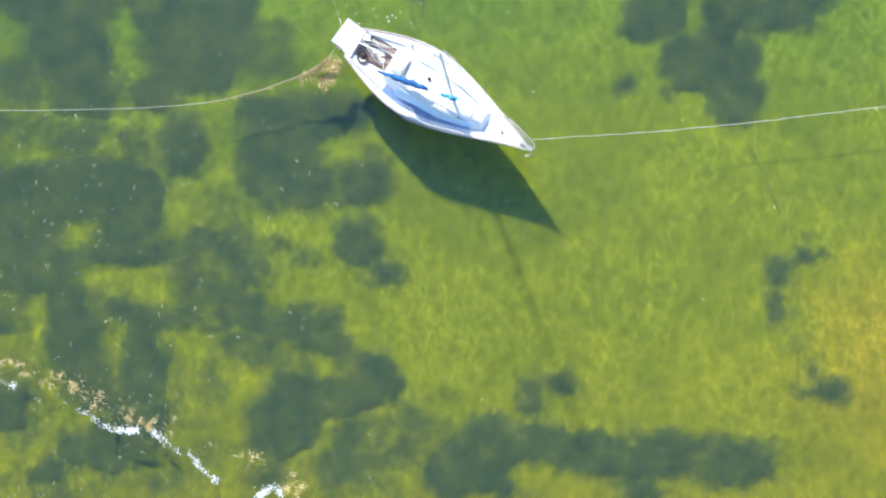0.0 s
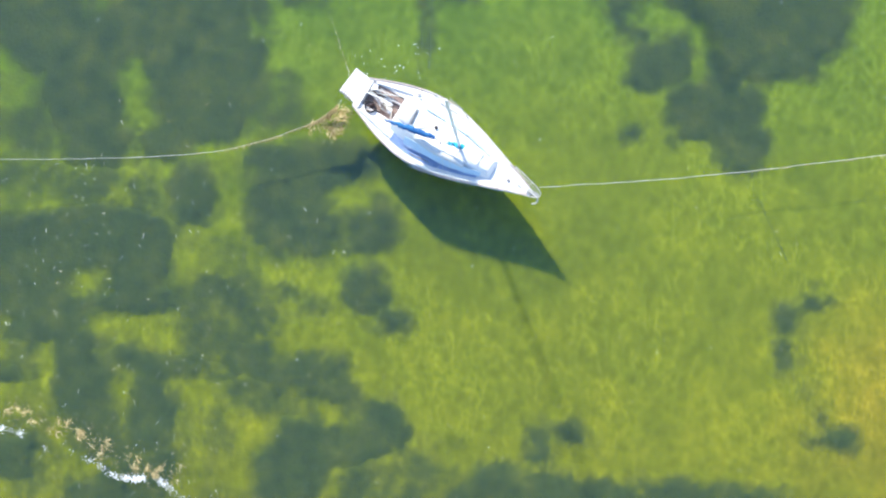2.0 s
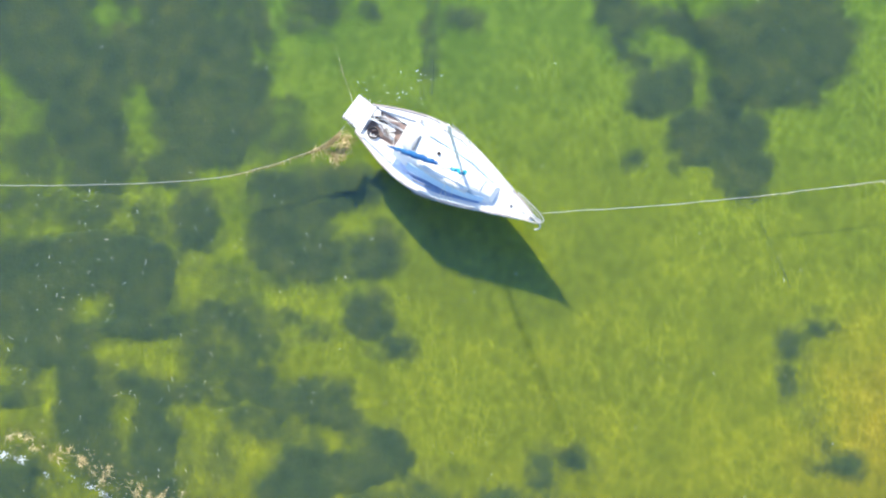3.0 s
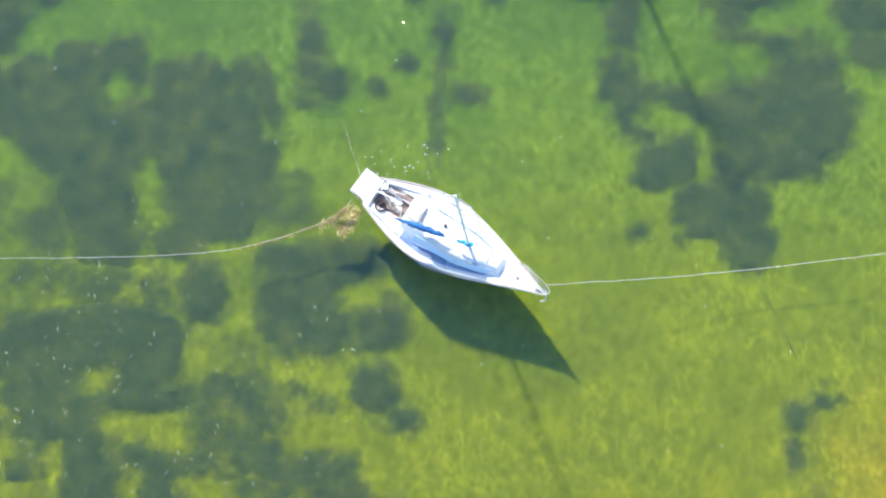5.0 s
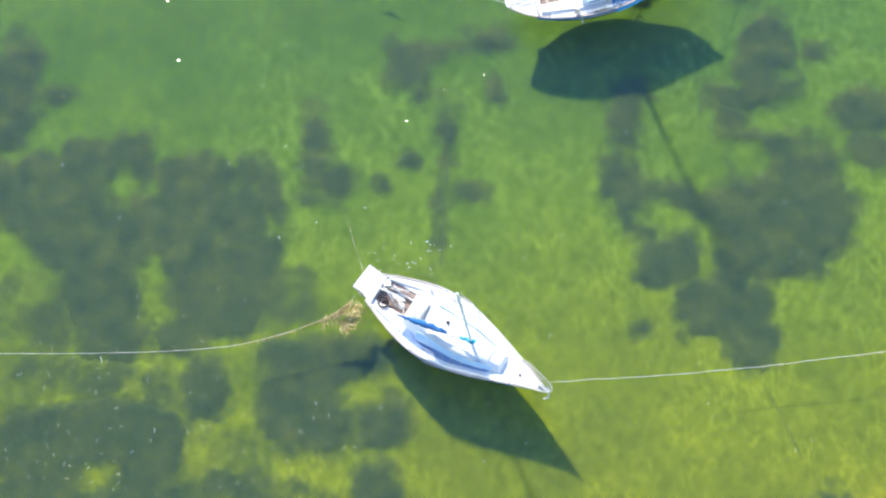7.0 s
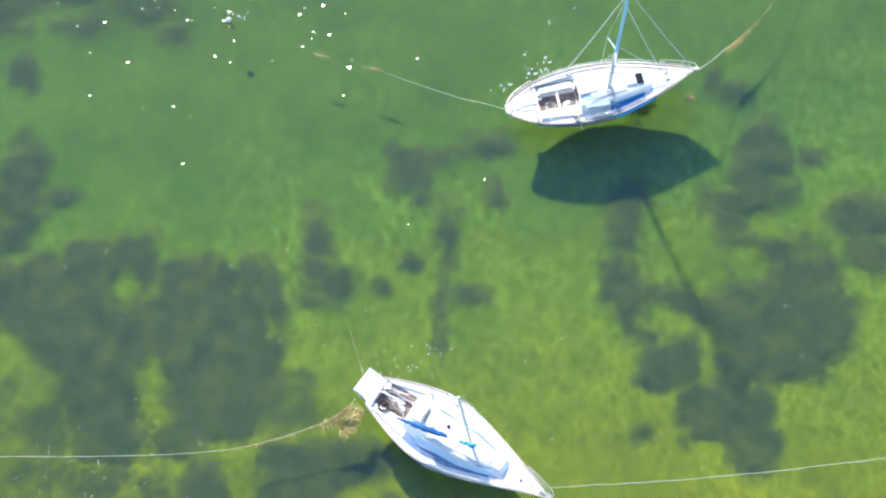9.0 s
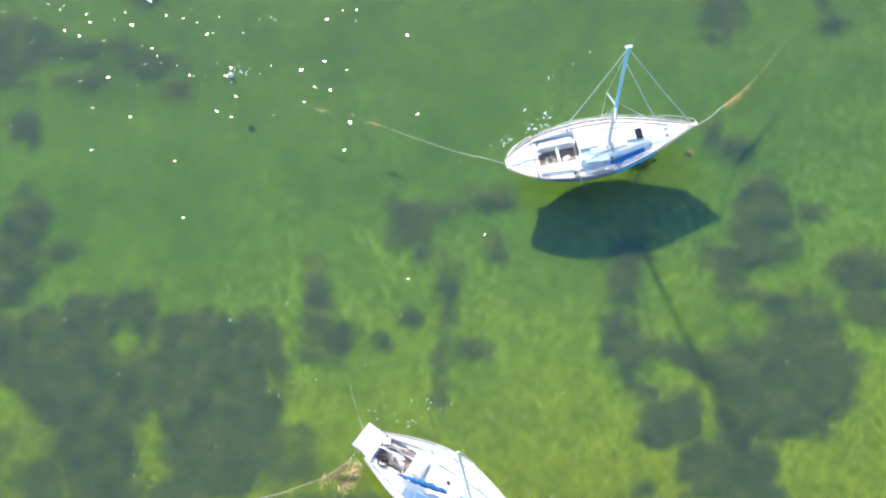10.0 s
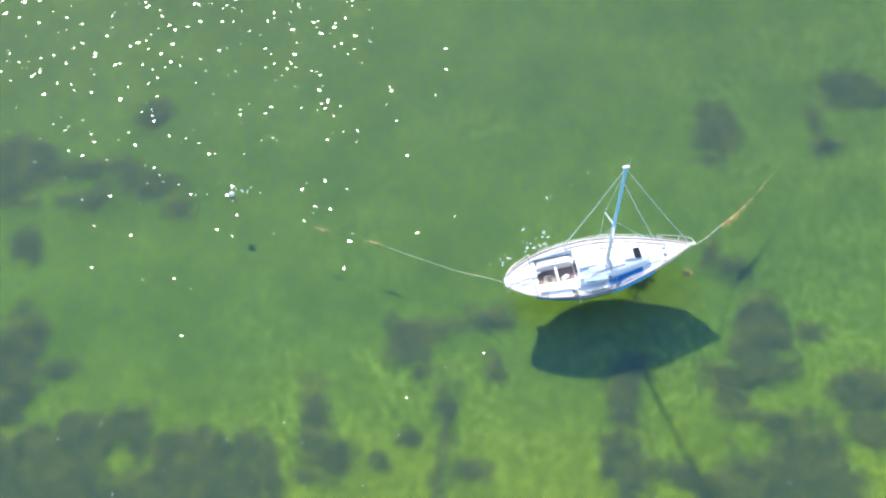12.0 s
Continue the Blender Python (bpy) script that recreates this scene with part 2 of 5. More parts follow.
ROPE_WET = worn("algae_covered_rope", (0.20, 0.19, 0.10), (0.10, 0.10, 0.05), 0.9, 5, 0.8)
BUOY_WHITE = worn("white_buoy_plastic", (0.8, 0.8, 0.78), (0.5, 0.5, 0.42), 0.4, 6, 0.5)
TURF = seabed_material()
EELGRASS = weed_material("dark_eelgrass", (0.048, 0.080, 0.030), (0.120, 0.145, 0.050))
MAT = mat_material()
WRACK = weed_material("tan_drift_weed", (0.27, 0.19, 0.08), (0.76, 0.62, 0.34))
PALE_WEED = weed_material("bleached_drift_weed", (0.36, 0.30, 0.17), (0.82, 0.80, 0.62))
FOAM_AND_GLINT = worn("white_foam_and_glint", (0.85, 0.86, 0.86), (0.6, 0.65, 0.62), 0.6, 8, 0.5)
WATER = water_material()
HAZE = haze_material()


# ---- mesh helpers ----
def link_mesh(name, bm, mat, parent=None, label="", smooth=True, category="", group="", kind=""):
    me = bpy.data.meshes.new(name)
    bmesh.ops.recalc_face_normals(bm, faces=bm.faces)
    bm.to_mesh(me)
    bm.free()
    for p in me.polygons:
        p.use_smooth = smooth
    if smooth:
        me.set_sharp_from_angle(angle=radians(38))
    me.materials.append(mat)
    ob = new(name, me)
    ob.parent = parent
    return tagged(ob, label, category, group, kind)


def part(name, bm, mat, parent, label="", smooth=True):
    """One mesh under a thing or under a part of it."""
    return link_mesh(name, bm, mat, parent, label, smooth)


def from_arrays(name, verts, faces, mat, label, category="", kind="", parent=None):
    me = bpy.data.meshes.new(name)
    me.from_pydata([tuple(v) for v in verts], [], [tuple(f) for f in faces])
    me.materials.append(mat)
    ob = new(name, me)
    ob.parent = parent
    return tagged(ob, label, category, "", kind)


def box(bm, size, at, turn=(0, 0, 0), bevel=0.015):
    made = bmesh.ops.create_cube(bm, size=1.0, matrix=pose(*at, *turn) @ Matrix.Diagonal((*size, 1)))
    if bevel:
        edges = list({e for v in made["verts"] for e in v.link_edges})
        bmesh.ops.bevel(bm, geom=edges, offset=bevel, segments=2, affect="EDGES", clamp_overlap=True)
    return bm


def tube(bm, points, radius, sides=8, taper=None):
    """A round bar swept along the points."""
    pts = [Vector(p) for p in points]
    rings = []
    for i, p in enumerate(pts):
        way = (pts[min(i + 1, len(pts) - 1)] - pts[max(i - 1, 0)]).normalized()
        side = way.cross(Vector((0, 0, 1)) if abs(way.z) < 0.9 else Vector((1, 0, 0))).normalized()
        up = side.cross(way)
        r = radius if taper is None else radius + (taper - radius) * i / (len(pts) - 1)
        rings.append([bm.verts.new(p + r * (math.cos(a) * side + math.sin(a) * up)) for a in (2 * math.pi * k / sides for k in range(sides))])
    for a, b in zip(rings, rings[1:]):
        for k in range(sides):
            bm.faces.new((a[k], a[(k + 1) % sides], b[(k + 1) % sides], b[k]))
    bm.faces.new(rings[0][::-1])
    bm.faces.new(rings[-1])
    return bm


def smooth_path(points, steps=6):
    """A Catmull-Rom line through the points."""
    p = [Vector(q) for q in points]
    p = [2 * p[0] - p[1], *p, 2 * p[-1] - p[-2]]
    out = []
    for a, b, c, d in zip(p, p[1:], p[2:], p[3:]):
        for k in range(steps):
            t = k / steps
            out.append(0.5 * (2 * b + (c - a) * t + (2 * a - 5 * b + 4 * c - d) * t * t + (3 * b - a - 3 * c + d) * t ** 3))
    return [*out, p[-2]]


def lathe(bm, profile, at=(0, 0, 0), sides=16):
    rings = [[bm.verts.new((at[0] + r * math.cos(a), at[1] + r * math.sin(a), at[2] + z)) for a in (2 * math.pi * k / sides for k in range(sides))] for r, z in profile]
    for a, b in zip(rings, rings[1:]):
        for k in range(sides):
            bm.faces.new((a[k], a[(k + 1) % sides], b[(k + 1) % sides], b[k]))
    bm.faces.new(rings[0][::-1])
    bm.faces.new(rings[-1])
    return bm


def B():
    return bmesh.new()


# ---- the sea floor and the water ----
def seabed():
    """One sheet: a finely waved middle that runs out flat to the horizon."""
    xs = np.concatenate([[-2500, -700, -200, -80], np.arange(-40, 40.1, 0.4), [80, 200, 700, 2500]])
    ys = np.concatenate([[-2500, -700, -200, -60], np.arange(-20, 60.1, 0.4), [100, 250, 700, 2500]])
    verts = []
    for y in ys:
        for x in xs:
            verts.append((x, y, floor_z(x, y)))
    w = len(xs)
    faces = [(j * w + i, j * w + i + 1, (j + 1) * w + i + 1, (j + 1) * w + i) for j in range(len(ys) - 1) for i in range(w - 1)]
    ob = from_arrays("ground", verts, faces, TURF, "shallow sea floor with yellow-green algal turf", "seabed", "structure")
    for p in ob.data.polygons:
        p.use_smooth = True


def floor_z(x, y):
    v = Vector((x * 0.22, y * 0.22, 0.0))
    return BED - 0.013 * min(max(y - 6, 0), 30) + 0.14 * noise.noise(v) + 0.05 * noise.noise(v * 4.1)


seabed()
bm = B()
bmesh.ops.create_grid(bm, x_segments=4, y_segments=4, size=2500)
link_mesh("water", bm, WATER, None, "clear green shallow sea water with light ripples", False, "water", "", "structure")
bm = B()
# two added sheets carry the scatter haze of the water
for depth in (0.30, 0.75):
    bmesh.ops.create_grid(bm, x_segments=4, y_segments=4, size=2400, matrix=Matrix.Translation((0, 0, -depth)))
link_mesh("water_haze", bm, HAZE, None, "two added sheets giving the water a faint blue-green haze", False, "water", "", "structure")

# ---- beds of dark weed on the sea floor ----
def lobe_depth(x, y, e):
    """How far a point lies inside a rounded lobe (x, y, half-length, half-width, turn)."""
    a = math.radians(e[4])
    dx, dy = x - e[0], y - e[1]
    u, v = dx * math.cos(a) + dy * math.sin(a), -dx * math.sin(a) + dy * math.cos(a)
    r = (abs(u / e[2]) ** 2.6 + abs(v / e[3]) ** 2.6) ** (1 / 2.6)
    return (1 - r) * min(e[2], e[3])


class WeedBed:
    """Lobes grown together, with clear patches cut out: a ragged mat and loose blades."""

    def __init__(self, label, lobes, clearings, density, seed, thin, swell):
        self.label, self.lobes, self.clearings = label, lobes, clearings
        self.density, self.seed, self.thin, self.swell = density, seed, thin, swell
        self.x0, self.x1 = min(e[0] - max(e[2:4]) for e in lobes) - 0.6, max(e[0] + max(e[2:4]) for e in lobes) + 0.6
        self.y0, self.y1 = min(e[1] - max(e[2:4]) for e in lobes) - 0.6, max(e[1] + max(e[2:4]) for e in lobes) + 0.6

    def grown(self, x, y):
        if not (self.x0 < x < self.x1 and self.y0 < y < self.y1):
            return -1.0
        q = Vector((x * 0.55, y * 0.55, self.seed * 3.7))
        wx, wy = x + 0.30 * noise.noise(q), y + 0.30 * noise.noise(q + Vector((9, 4, 2)))
        f = max(lobe_depth(wx, wy, e) for e in self.lobes)
        if f < -0.9:
            return f
        for e in self.clearings:
            f = min(f, -lobe_depth(wx, wy, e) - 0.22)
        f = min(f, 0.55) + self.swell + 0.22 * noise.noise(Vector((x * 0.95, y * 0.95, self.seed + 2)))
        return f + 0.20 * noise.noise(Vector((x * 2.3, y * 2.3, self.seed))) + 0.14 * noise.noise(Vector((x * 6.1, y * 6.1, self.seed + 5)))

    def cover(self, f):
        return min(max(0.44 + f * 0.85, 0.0), 1.0) * self.thin

    def build(self, beds):
        rng, step, thin = np.random.default_rng(self.seed), 0.14, self.thin
        x0, y0 = self.x0, self.y0
        near = [o for o in beds if o is not self and o.x0 < self.x1 and o.x1 > x0 and o.y0 < self.y1 and o.y1 > y0]
        nx, ny = int((self.x1 - x0) / step) + 2, int((self.y1 - y0) / step) + 2
        field = np.array([[self.grown(x0 + i * step, y0 + j * step) for i in range(nx)] for j in range(ny)])
        index, verts, faces, cover = {}, [], [], []

        def vert(i, j):
            if (i, j) not in index:
                x, y, f = x0 + i * step, y0 + j * step, field[j, i]
                index[i, j] = len(verts)
                # beds that run into one another share their growth
                cover.append(max([self.cover(f)] + [o.cover(o.grown(x, y)) for o in near]))
                h = min(max(f - 0.1, 0), 0.35) * 0.22 * thin
                sink = min(max(-0.08 - f, 0.0), 0.42) * 0.10
                verts.append((x + rng.uniform(-0.03, 0.03), y + rng.uniform(-0.03, 0.03), floor_z(x, y) + 0.015 - sink + h * rng.uniform(0.85, 1.05)))
            return index[i, j]

        for j in range(ny - 1):
            for i in range(nx - 1):
                if field[j:j + 2, i:i + 2].max() > -0.52:
                    faces.append((vert(i, j), vert(i + 1, j), vert(i + 1, j + 1), vert(i, j + 1)))
        bed = from_arrays("weed_bed", verts, faces, MAT, self.label, "seaweed", "stuff")
        for p in bed.data.polygons:
            p.use_smooth = True
        bed.data.attributes.new("cover", "FLOAT", "POINT").data.foreach_set("value", cover)
        bv, bf = [], []
        count = int(self.density * thin ** 3 * (self.x1 - x0) * (self.y1 - y0))
        px, py = rng.uniform(x0, self.x1, count), rng.uniform(y0, self.y1, count)
        flow = math.radians(70)
        for x, y in zip(px, py):
            f = field[min(int((y - y0) / step + 0.5), ny - 1), min(int((x - x0) / step + 0.5), nx - 1)]
            if f < rng.uniform(0.30, 0.62):
                continue
            z = floor_z(x, y) + 0.02 + min(max(f, 0), 0.35) * 0.25
            a, long, wide = flow + rng.normal(0, 0.9), rng.uniform(0.10, 0.24), rng.uniform(0.008, 0.018)
            d, s = (math.cos(a), math.sin(a)), (-math.sin(a) * wide, math.cos(a) * wide)
            bend, rise = rng.uniform(-0.06, 0.06), rng.uniform(0.005, 0.025)
            k = len(bv)
            mx, my = x + d[0] * long / 2 + s[0] * bend * 20, y + d[1] * long / 2 + s[1] * bend * 20
            bv += [(x - s[0], y - s[1], z), (x + s[0], y + s[1], z), (mx + s[0], my + s[1], z + rise), (mx - s[0], my - s[1], z + rise),
                   (x + d[0] * long, y + d[1] * long, z + rise * 0.8)]
            bf += [(k, k + 1, k + 2, k + 3), (k + 3, k + 2, k + 4)]
        if bf:
            from_arrays("blades", bv, bf, EELGRASS, "loose dark eelgrass blades", "", "stuff", bed)


BEDS = []


def weed_bed(label, lobes, clearings=(), density=20, seed=1, thin=1.0, swell=0.25):
    BEDS.append(WeedBed(label, lobes, clearings, density, seed, thin, swell))


weed_bed("large dark eelgrass bed with a clear oval patch",
         [(-18.1, 14.0, 1.63, 1.7, 0), (-16.1, 15.0, 0.98, 1.34, 0), (-14.1, 15.2, 0.98, 1.27, 0), (-16.1, 12.6, 1.96, 2.01, 0),
          (-13.9, 12.1, 2.06, 1.87, 0), (-11.4, 14.0, 1.57, 1.44, 0), (-11.6, 11.7, 2.16, 2.09, 0), (-9.6, 12.6, 1.25, 1.41, 0),
          (-9.3, 14.7, 0.6, 0.82, 0), (-8.3, 13.7, 0.54, 1.35, 26), (-9.9, 9.8, 1.56, 1.92, 0), (-14.8, 9.8, 1.62, 1.93, 0),
          (-11.4, 8.7, 1.22, 1.55, 0), (-14.2, 7.7, 1.55, 0.92, 0), (-10.7, 5.9, 1.01, 1.22, 0), (-8.4, 11.0, 0.67, 0.91, 0)],
         [(-12.8, 9.7, 0.48, 0.93, 21), (-14.5, 14.0, 0.27, 0.39, -30)], seed=1)
weed_bed("broad dark weed bed near the foam line",
         [(-15.4, 0.9, 1.74, 0.87, 0), (-16.7, 0.7, 1.31, 0.61, 0),
          (-16.8, 3.7, 1.86, 1.42, 0), (-14.6, 4.0, 1.86, 1.48, 0), (-12.6, 3.6, 1.35, 1.63, 0), (-16.5, 1.9, 1.85, 1.19, 0),
          (-13.5, 2.1, 1.96, 0.97, 0), (-14.7, -0.0, 1.04, 1.29, 0), (-14.5, -1.6, 1.26, 1.61, 0), (-11.3, -0.7, 2.38, 0.52, -4),
          (-12.1, -2.6, 0.91, 1.5, 0), (-13.5, -3.2, 1.73, 1.02, 0), (-12.2, -4.7, 1.19, 0.74, 0), (-13.5, -5.7, 1.83, 0.81, 0),
          (-17.1, -4.2, 0.91, 0.77, 0), (-16.0, -6.6, 0.73, 0.42, 0), (-17.4, -1.1, 0.52, 0.39, 0)],
         [(-13.1, 0.8, 0.79, 0.34, -15), (-11.6, 0.3, 1.13, 0.41, 0), (-13.1, -1.7, 0.28, 0.6, 0), (-14.6, 2.4, 0.44, 0.33, 0)], seed=2)
weed_bed("ragged dark weed bed on the shallow floor",
         [(-8.4, -0.5, 1.08, 0.6, -15), (-6.5, -1.1, 1.62, 0.73, 0), (-7.1, -2.4, 0.99, 1.32, 0), (-5.2, -1.9, 1.03, 0.56, 0),
          (-5.8, -3.6, 1.97, 0.89, 0), (-3.4, -3.2, 1.16, 1.07, 0), (-6.7, -4.9, 1.42, 1.1, 0), (-4.4, -3.8, 0.86, 0.72, 0)],
         [(-5.6, -2.5, 0.64, 0.21, -10), (-8.4, -2.6, 0.86, 1.28, 0)], seed=3)
weed_bed("dark weed patches beside the moored yacht",
         [(-6.4, 6.5, 2.07, 1.14, 8), (-4.7, 7.2, 1.31, 0.7, 0), (-7.4, 5.0, 1.13, 1.13, 0), (-6.1, 4.4, 1.48, 1.13, 0),
          (-3.6, 4.6, 1.04, 0.91, 0), (-3.9, 2.1, 0.91, 0.86, 0), (-7.6, 6.9, 0.87, 0.83, 0), (-2.8, 1.0, 0.39, 0.22, 0),
          (-6.1, 1.5, 0.56, 0.26, 0)],
         [(-4.1, 5.8, 0.87, 0.31, 15)], seed=4)
weed_bed("long low strip of dark weed",
         [(1.4, -6.1, 1.6, 1.53, 0), (-0.4, -6.5, 1.17, 1.06, 0), (3.1, -5.7, 1.28, 0.85, 0), (5.2, -5.8, 1.7, 0.81, 0),
          (7.7, -6.0, 1.91, 0.85, 0), (9.9, -6.1, 1.7, 0.81, 0), (11.2, -6.2, 0.81, 0.55, 0), (7.0, -7.2, 0.89, 0.34, 0),
          (2.7, -3.8, 0.43, 0.72, 0), (3.6, -3.4, 0.47, 0.34, 0)],
         [(2.9, -6.9, 0.64, 0.47, -20)], seed=5)
weed_bed("small thin tufts of dark weed on yellow turf",
         [(12.8, 1.5, 0.64, 0.32, 35), (12.1, 0.8, 0.51, 0.6, 0), (12.1, -0.4, 0.36, 0.77, 0), (12.7, -1.6, 0.21, 0.21, 0),
          (13.1, -2.7, 0.21, 0.3, 0), (13.6, -3.5, 0.63, 0.3, -20), (14.0, -3.8, 0.27, 0.32, 0)],
         [], seed=6, swell=0.15)
weed_bed("large dark weed bed with bright turf clearings",
         [(6.3, 16.8, 0.83, 1.53, 0), (6.0, 14.6, 0.95, 1.19, 0), (6.6, 13.0, 1.03, 1.35, 0), (8.0, 13.2, 1.79, 0.66, 0),
          (10.0, 13.5, 1.61, 0.85, 0), (10.8, 12.7, 2.11, 1.44, 0), (12.7, 14.1, 1.79, 1.33, 0), (13.3, 12.7, 1.55, 1.81, 0),
          (11.4, 11.1, 2.19, 1.04, 0), (9.9, 16.6, 0.87, 0.74, 0), (11.1, 15.6, 1.36, 0.53, 0), (7.5, 10.7, 1.05, 0.9, 0),
          (8.9, 8.9, 1.3, 1.14, 0), (10.2, 8.7, 1.29, 1.09, 0), (10.7, 7.5, 0.9, 1.03, 0), (9.8, 10.0, 0.74, 0.58, 0),
          (8.1, 11.6, 0.57, 0.55, 0)],
         [(8.2, 16.4, 1.47, 1.42, 0), (8.6, 14.9, 1.76, 0.86, 0), (10.8, 15.0, 0.77, 0.48, 0), (7.7, 12.5, 0.79, 0.33, -21),
          (8.9, 11.7, 0.43, 0.37, -43)], seed=7)
weed_bed("scattered rounded patches of dark weed",
         [(11.9, 20.1, 1.12, 1.24, -1), (11.5, 18.8, 0.93, 0.86, 0), (11.0, 17.7, 1.52, 0.6, 0), (12.7, 18.0, 0.6, 0.55, 0),
          (13.8, 19.8, 0.42, 0.31, 0), (15.9, 17.1, 1.32, 0.99, -1), (15.9, 15.3, 0.9, 0.82, 0), (11.0, 29.9, 1.02, 1.28, -1),
          (10.6, 28.2, 0.5, 0.33, -1), (17.4, 32.0, 1.33, 1.01, -1), (18.4, 31.6, 0.77, 0.63, -1), (15.8, 28.9, 0.53, 0.42, -1),
          (15.6, 29.7, 0.28, 0.73, -1), (10.1, 23.4, 0.43, 0.49, 0), (11.1, 22.7, 0.57, 0.59, 0)],
         [], seed=8, swell=0.22)
weed_bed("small isolated clumps of dark weed",
         [(-6.5, 16.2, 0.58, 1.13, 0), (-6.6, 14.9, 0.55, 0.82, 0), (-5.8, 14.2, 0.69, 0.53, 0), (-6.6, 13.4, 0.59, 0.26, 0),
          (-2.8, 19.4, 0.81, 1.08, 0), (-1.8, 19.7, 0.76, 0.52, 0), (-2.5, 18.0, 0.4, 0.4, 0), (-1.1, 20.0, 0.57, 0.28, 0),
          (-1.2, 16.1, 0.3, 0.98, 0), (-1.4, 14.0, 0.2, 1.43, 0), (-0.3, 13.7, 0.59, 0.43, 0), (-3.8, 14.2, 0.32, 0.33, 0),
          (-2.8, 15.2, 0.35, 0.29, 0), (0.6, 20.4, 0.95, 0.49, -1), (0.8, 18.2, 0.26, 0.45, 0), (6.5, 8.2, 0.35, 0.31, 0)],
         [], seed=9, swell=0.22)
weed_bed("dim dark weed patches under glinting water",
         [(-19.1, 18.8, 1.01, 1.87, 0), (-17.8, 18.1, 0.81, 0.36, 0), (-19.4, 16.5, 0.71, 0.75, 0), (-14.9, 30.9, 0.79, 0.75, -1),
          (-20.7, 28.0, 1.35, 1.82, -1), (-17.6, 27.7, 2.93, 0.71, -5), (-14.5, 27.2, 1.08, 0.59, -1), (-17.5, 26.5, 1.02, 0.7, -1),
          (-19.8, 24.1, 0.75, 0.79, -1), (-13.3, 25.9, 0.46, 0.35, -1)],
         [(-18.3, 27.0, 1.12, 0.36, 5)], seed=10, swell=0.24)
weed_bed("thin olive film of short weed over turf",
         [(-17.4, 8.7, 2.03, 2.49, 0), (-12.6, 5.1, 2.43, 1.21, 0), (-9.9, 3.3, 1.97, 1.3, 0), (-9.1, 1.0, 2.38, 1.27, 0),
          (-17.3, 5.8, 1.78, 1.11, 0), (-10.4, -6.5, 4.08, 1.49, 0), (-15.1, -7.3, 3.66, 1.28, 0), (-10.4, -3.5, 1.94, 1.5, 0),
          (-16.2, -5.0, 1.94, 1.28, 0), (-4.6, -6.9, 3.21, 0.85, 0), (-16.5, -2.4, 1.84, 0.9, 0), (-2.5, -4.5, 1.61, 0.64, 0),
          (3.6, -3.6, 1.39, 0.51, 0), (-2.1, -3.8, 1.61, 0.26, 0), (-2.9, -5.8, 0.86, 0.42, 0)],
         [], thin=0.5, seed=11)
weed_bed("short sparse weed thinning out over turf",
         [(-17.2, 7.8, 1.36, 2.09, 0), (-15.3, 6.2, 2.52, 0.88, 0), (-12.4, 5.8, 0.88, 1.1, 0), (-9.1, 1.4, 2.6, 1.51, 0), (-9.7, 0.2, 1.95, 0.86, 0), (-17.1, -0.3, 0.87, 0.86, 0), (-7.6, 9.5, 1.31, 1.32, 0), (-8.3, 9.4, 0.89, 1.34, 0), (-11.4, 9.3, 1.32, 1.32, 0), (13.1, 15.3, 1.58, 0.96, 0), (-2.8, -5.5, 2.35, 1.27, 0), (-4.7, -6.4, 1.93, 0.95, 0), (-7.2, -6.9, 1.72, 0.59, 0), (-8.1, -2.1, 1.29, 0.86, 0)],
         [], thin=0.68, seed=12)
for one in BEDS:
    one.build(BEDS)


# ---- sailing yachts ----
def eased(xs, at, values):
    """A smooth curve through values at the stations."""
    fine = np.linspace(at[0], at[-1], 200)
    v = np.interp(fine, at, values)
    pad = np.concatenate([[2 * v[0] - q for q in v[9:0:-1]], v, [2 * v[-1] - q for q in v[-2:-11:-1]]])
    v = np.convolve(pad, np.ones(19) / 19, "valid")
    return np.interp(xs, fine, v)


class Lines:
    """The lines of a hull: half-beam, sheer height and draught along its length."""

    def __init__(self, at, beam, sheer, draught, overhang):
        self.stern_rake, self.bow_rake = overhang
        self.at, self.beam_v, self.sheer_v, self.draught_v = at, beam, sheer, draught

    def under(self, x, u):
        """A station drawn in from the overhanging ends, u from the sheer (0) to the waterline (1)."""
        return x * (1 - (self.bow_rake if x > 0 else self.stern_rake) * u)

    def beam(self, x):
        return np.maximum(eased(x, self.at, self.beam_v), 0.015)

    def sheer(self, x):
        return eased(x, self.at, self.sheer_v)

    def draught(self, x):
        return eased(x, self.at, self.draught_v)


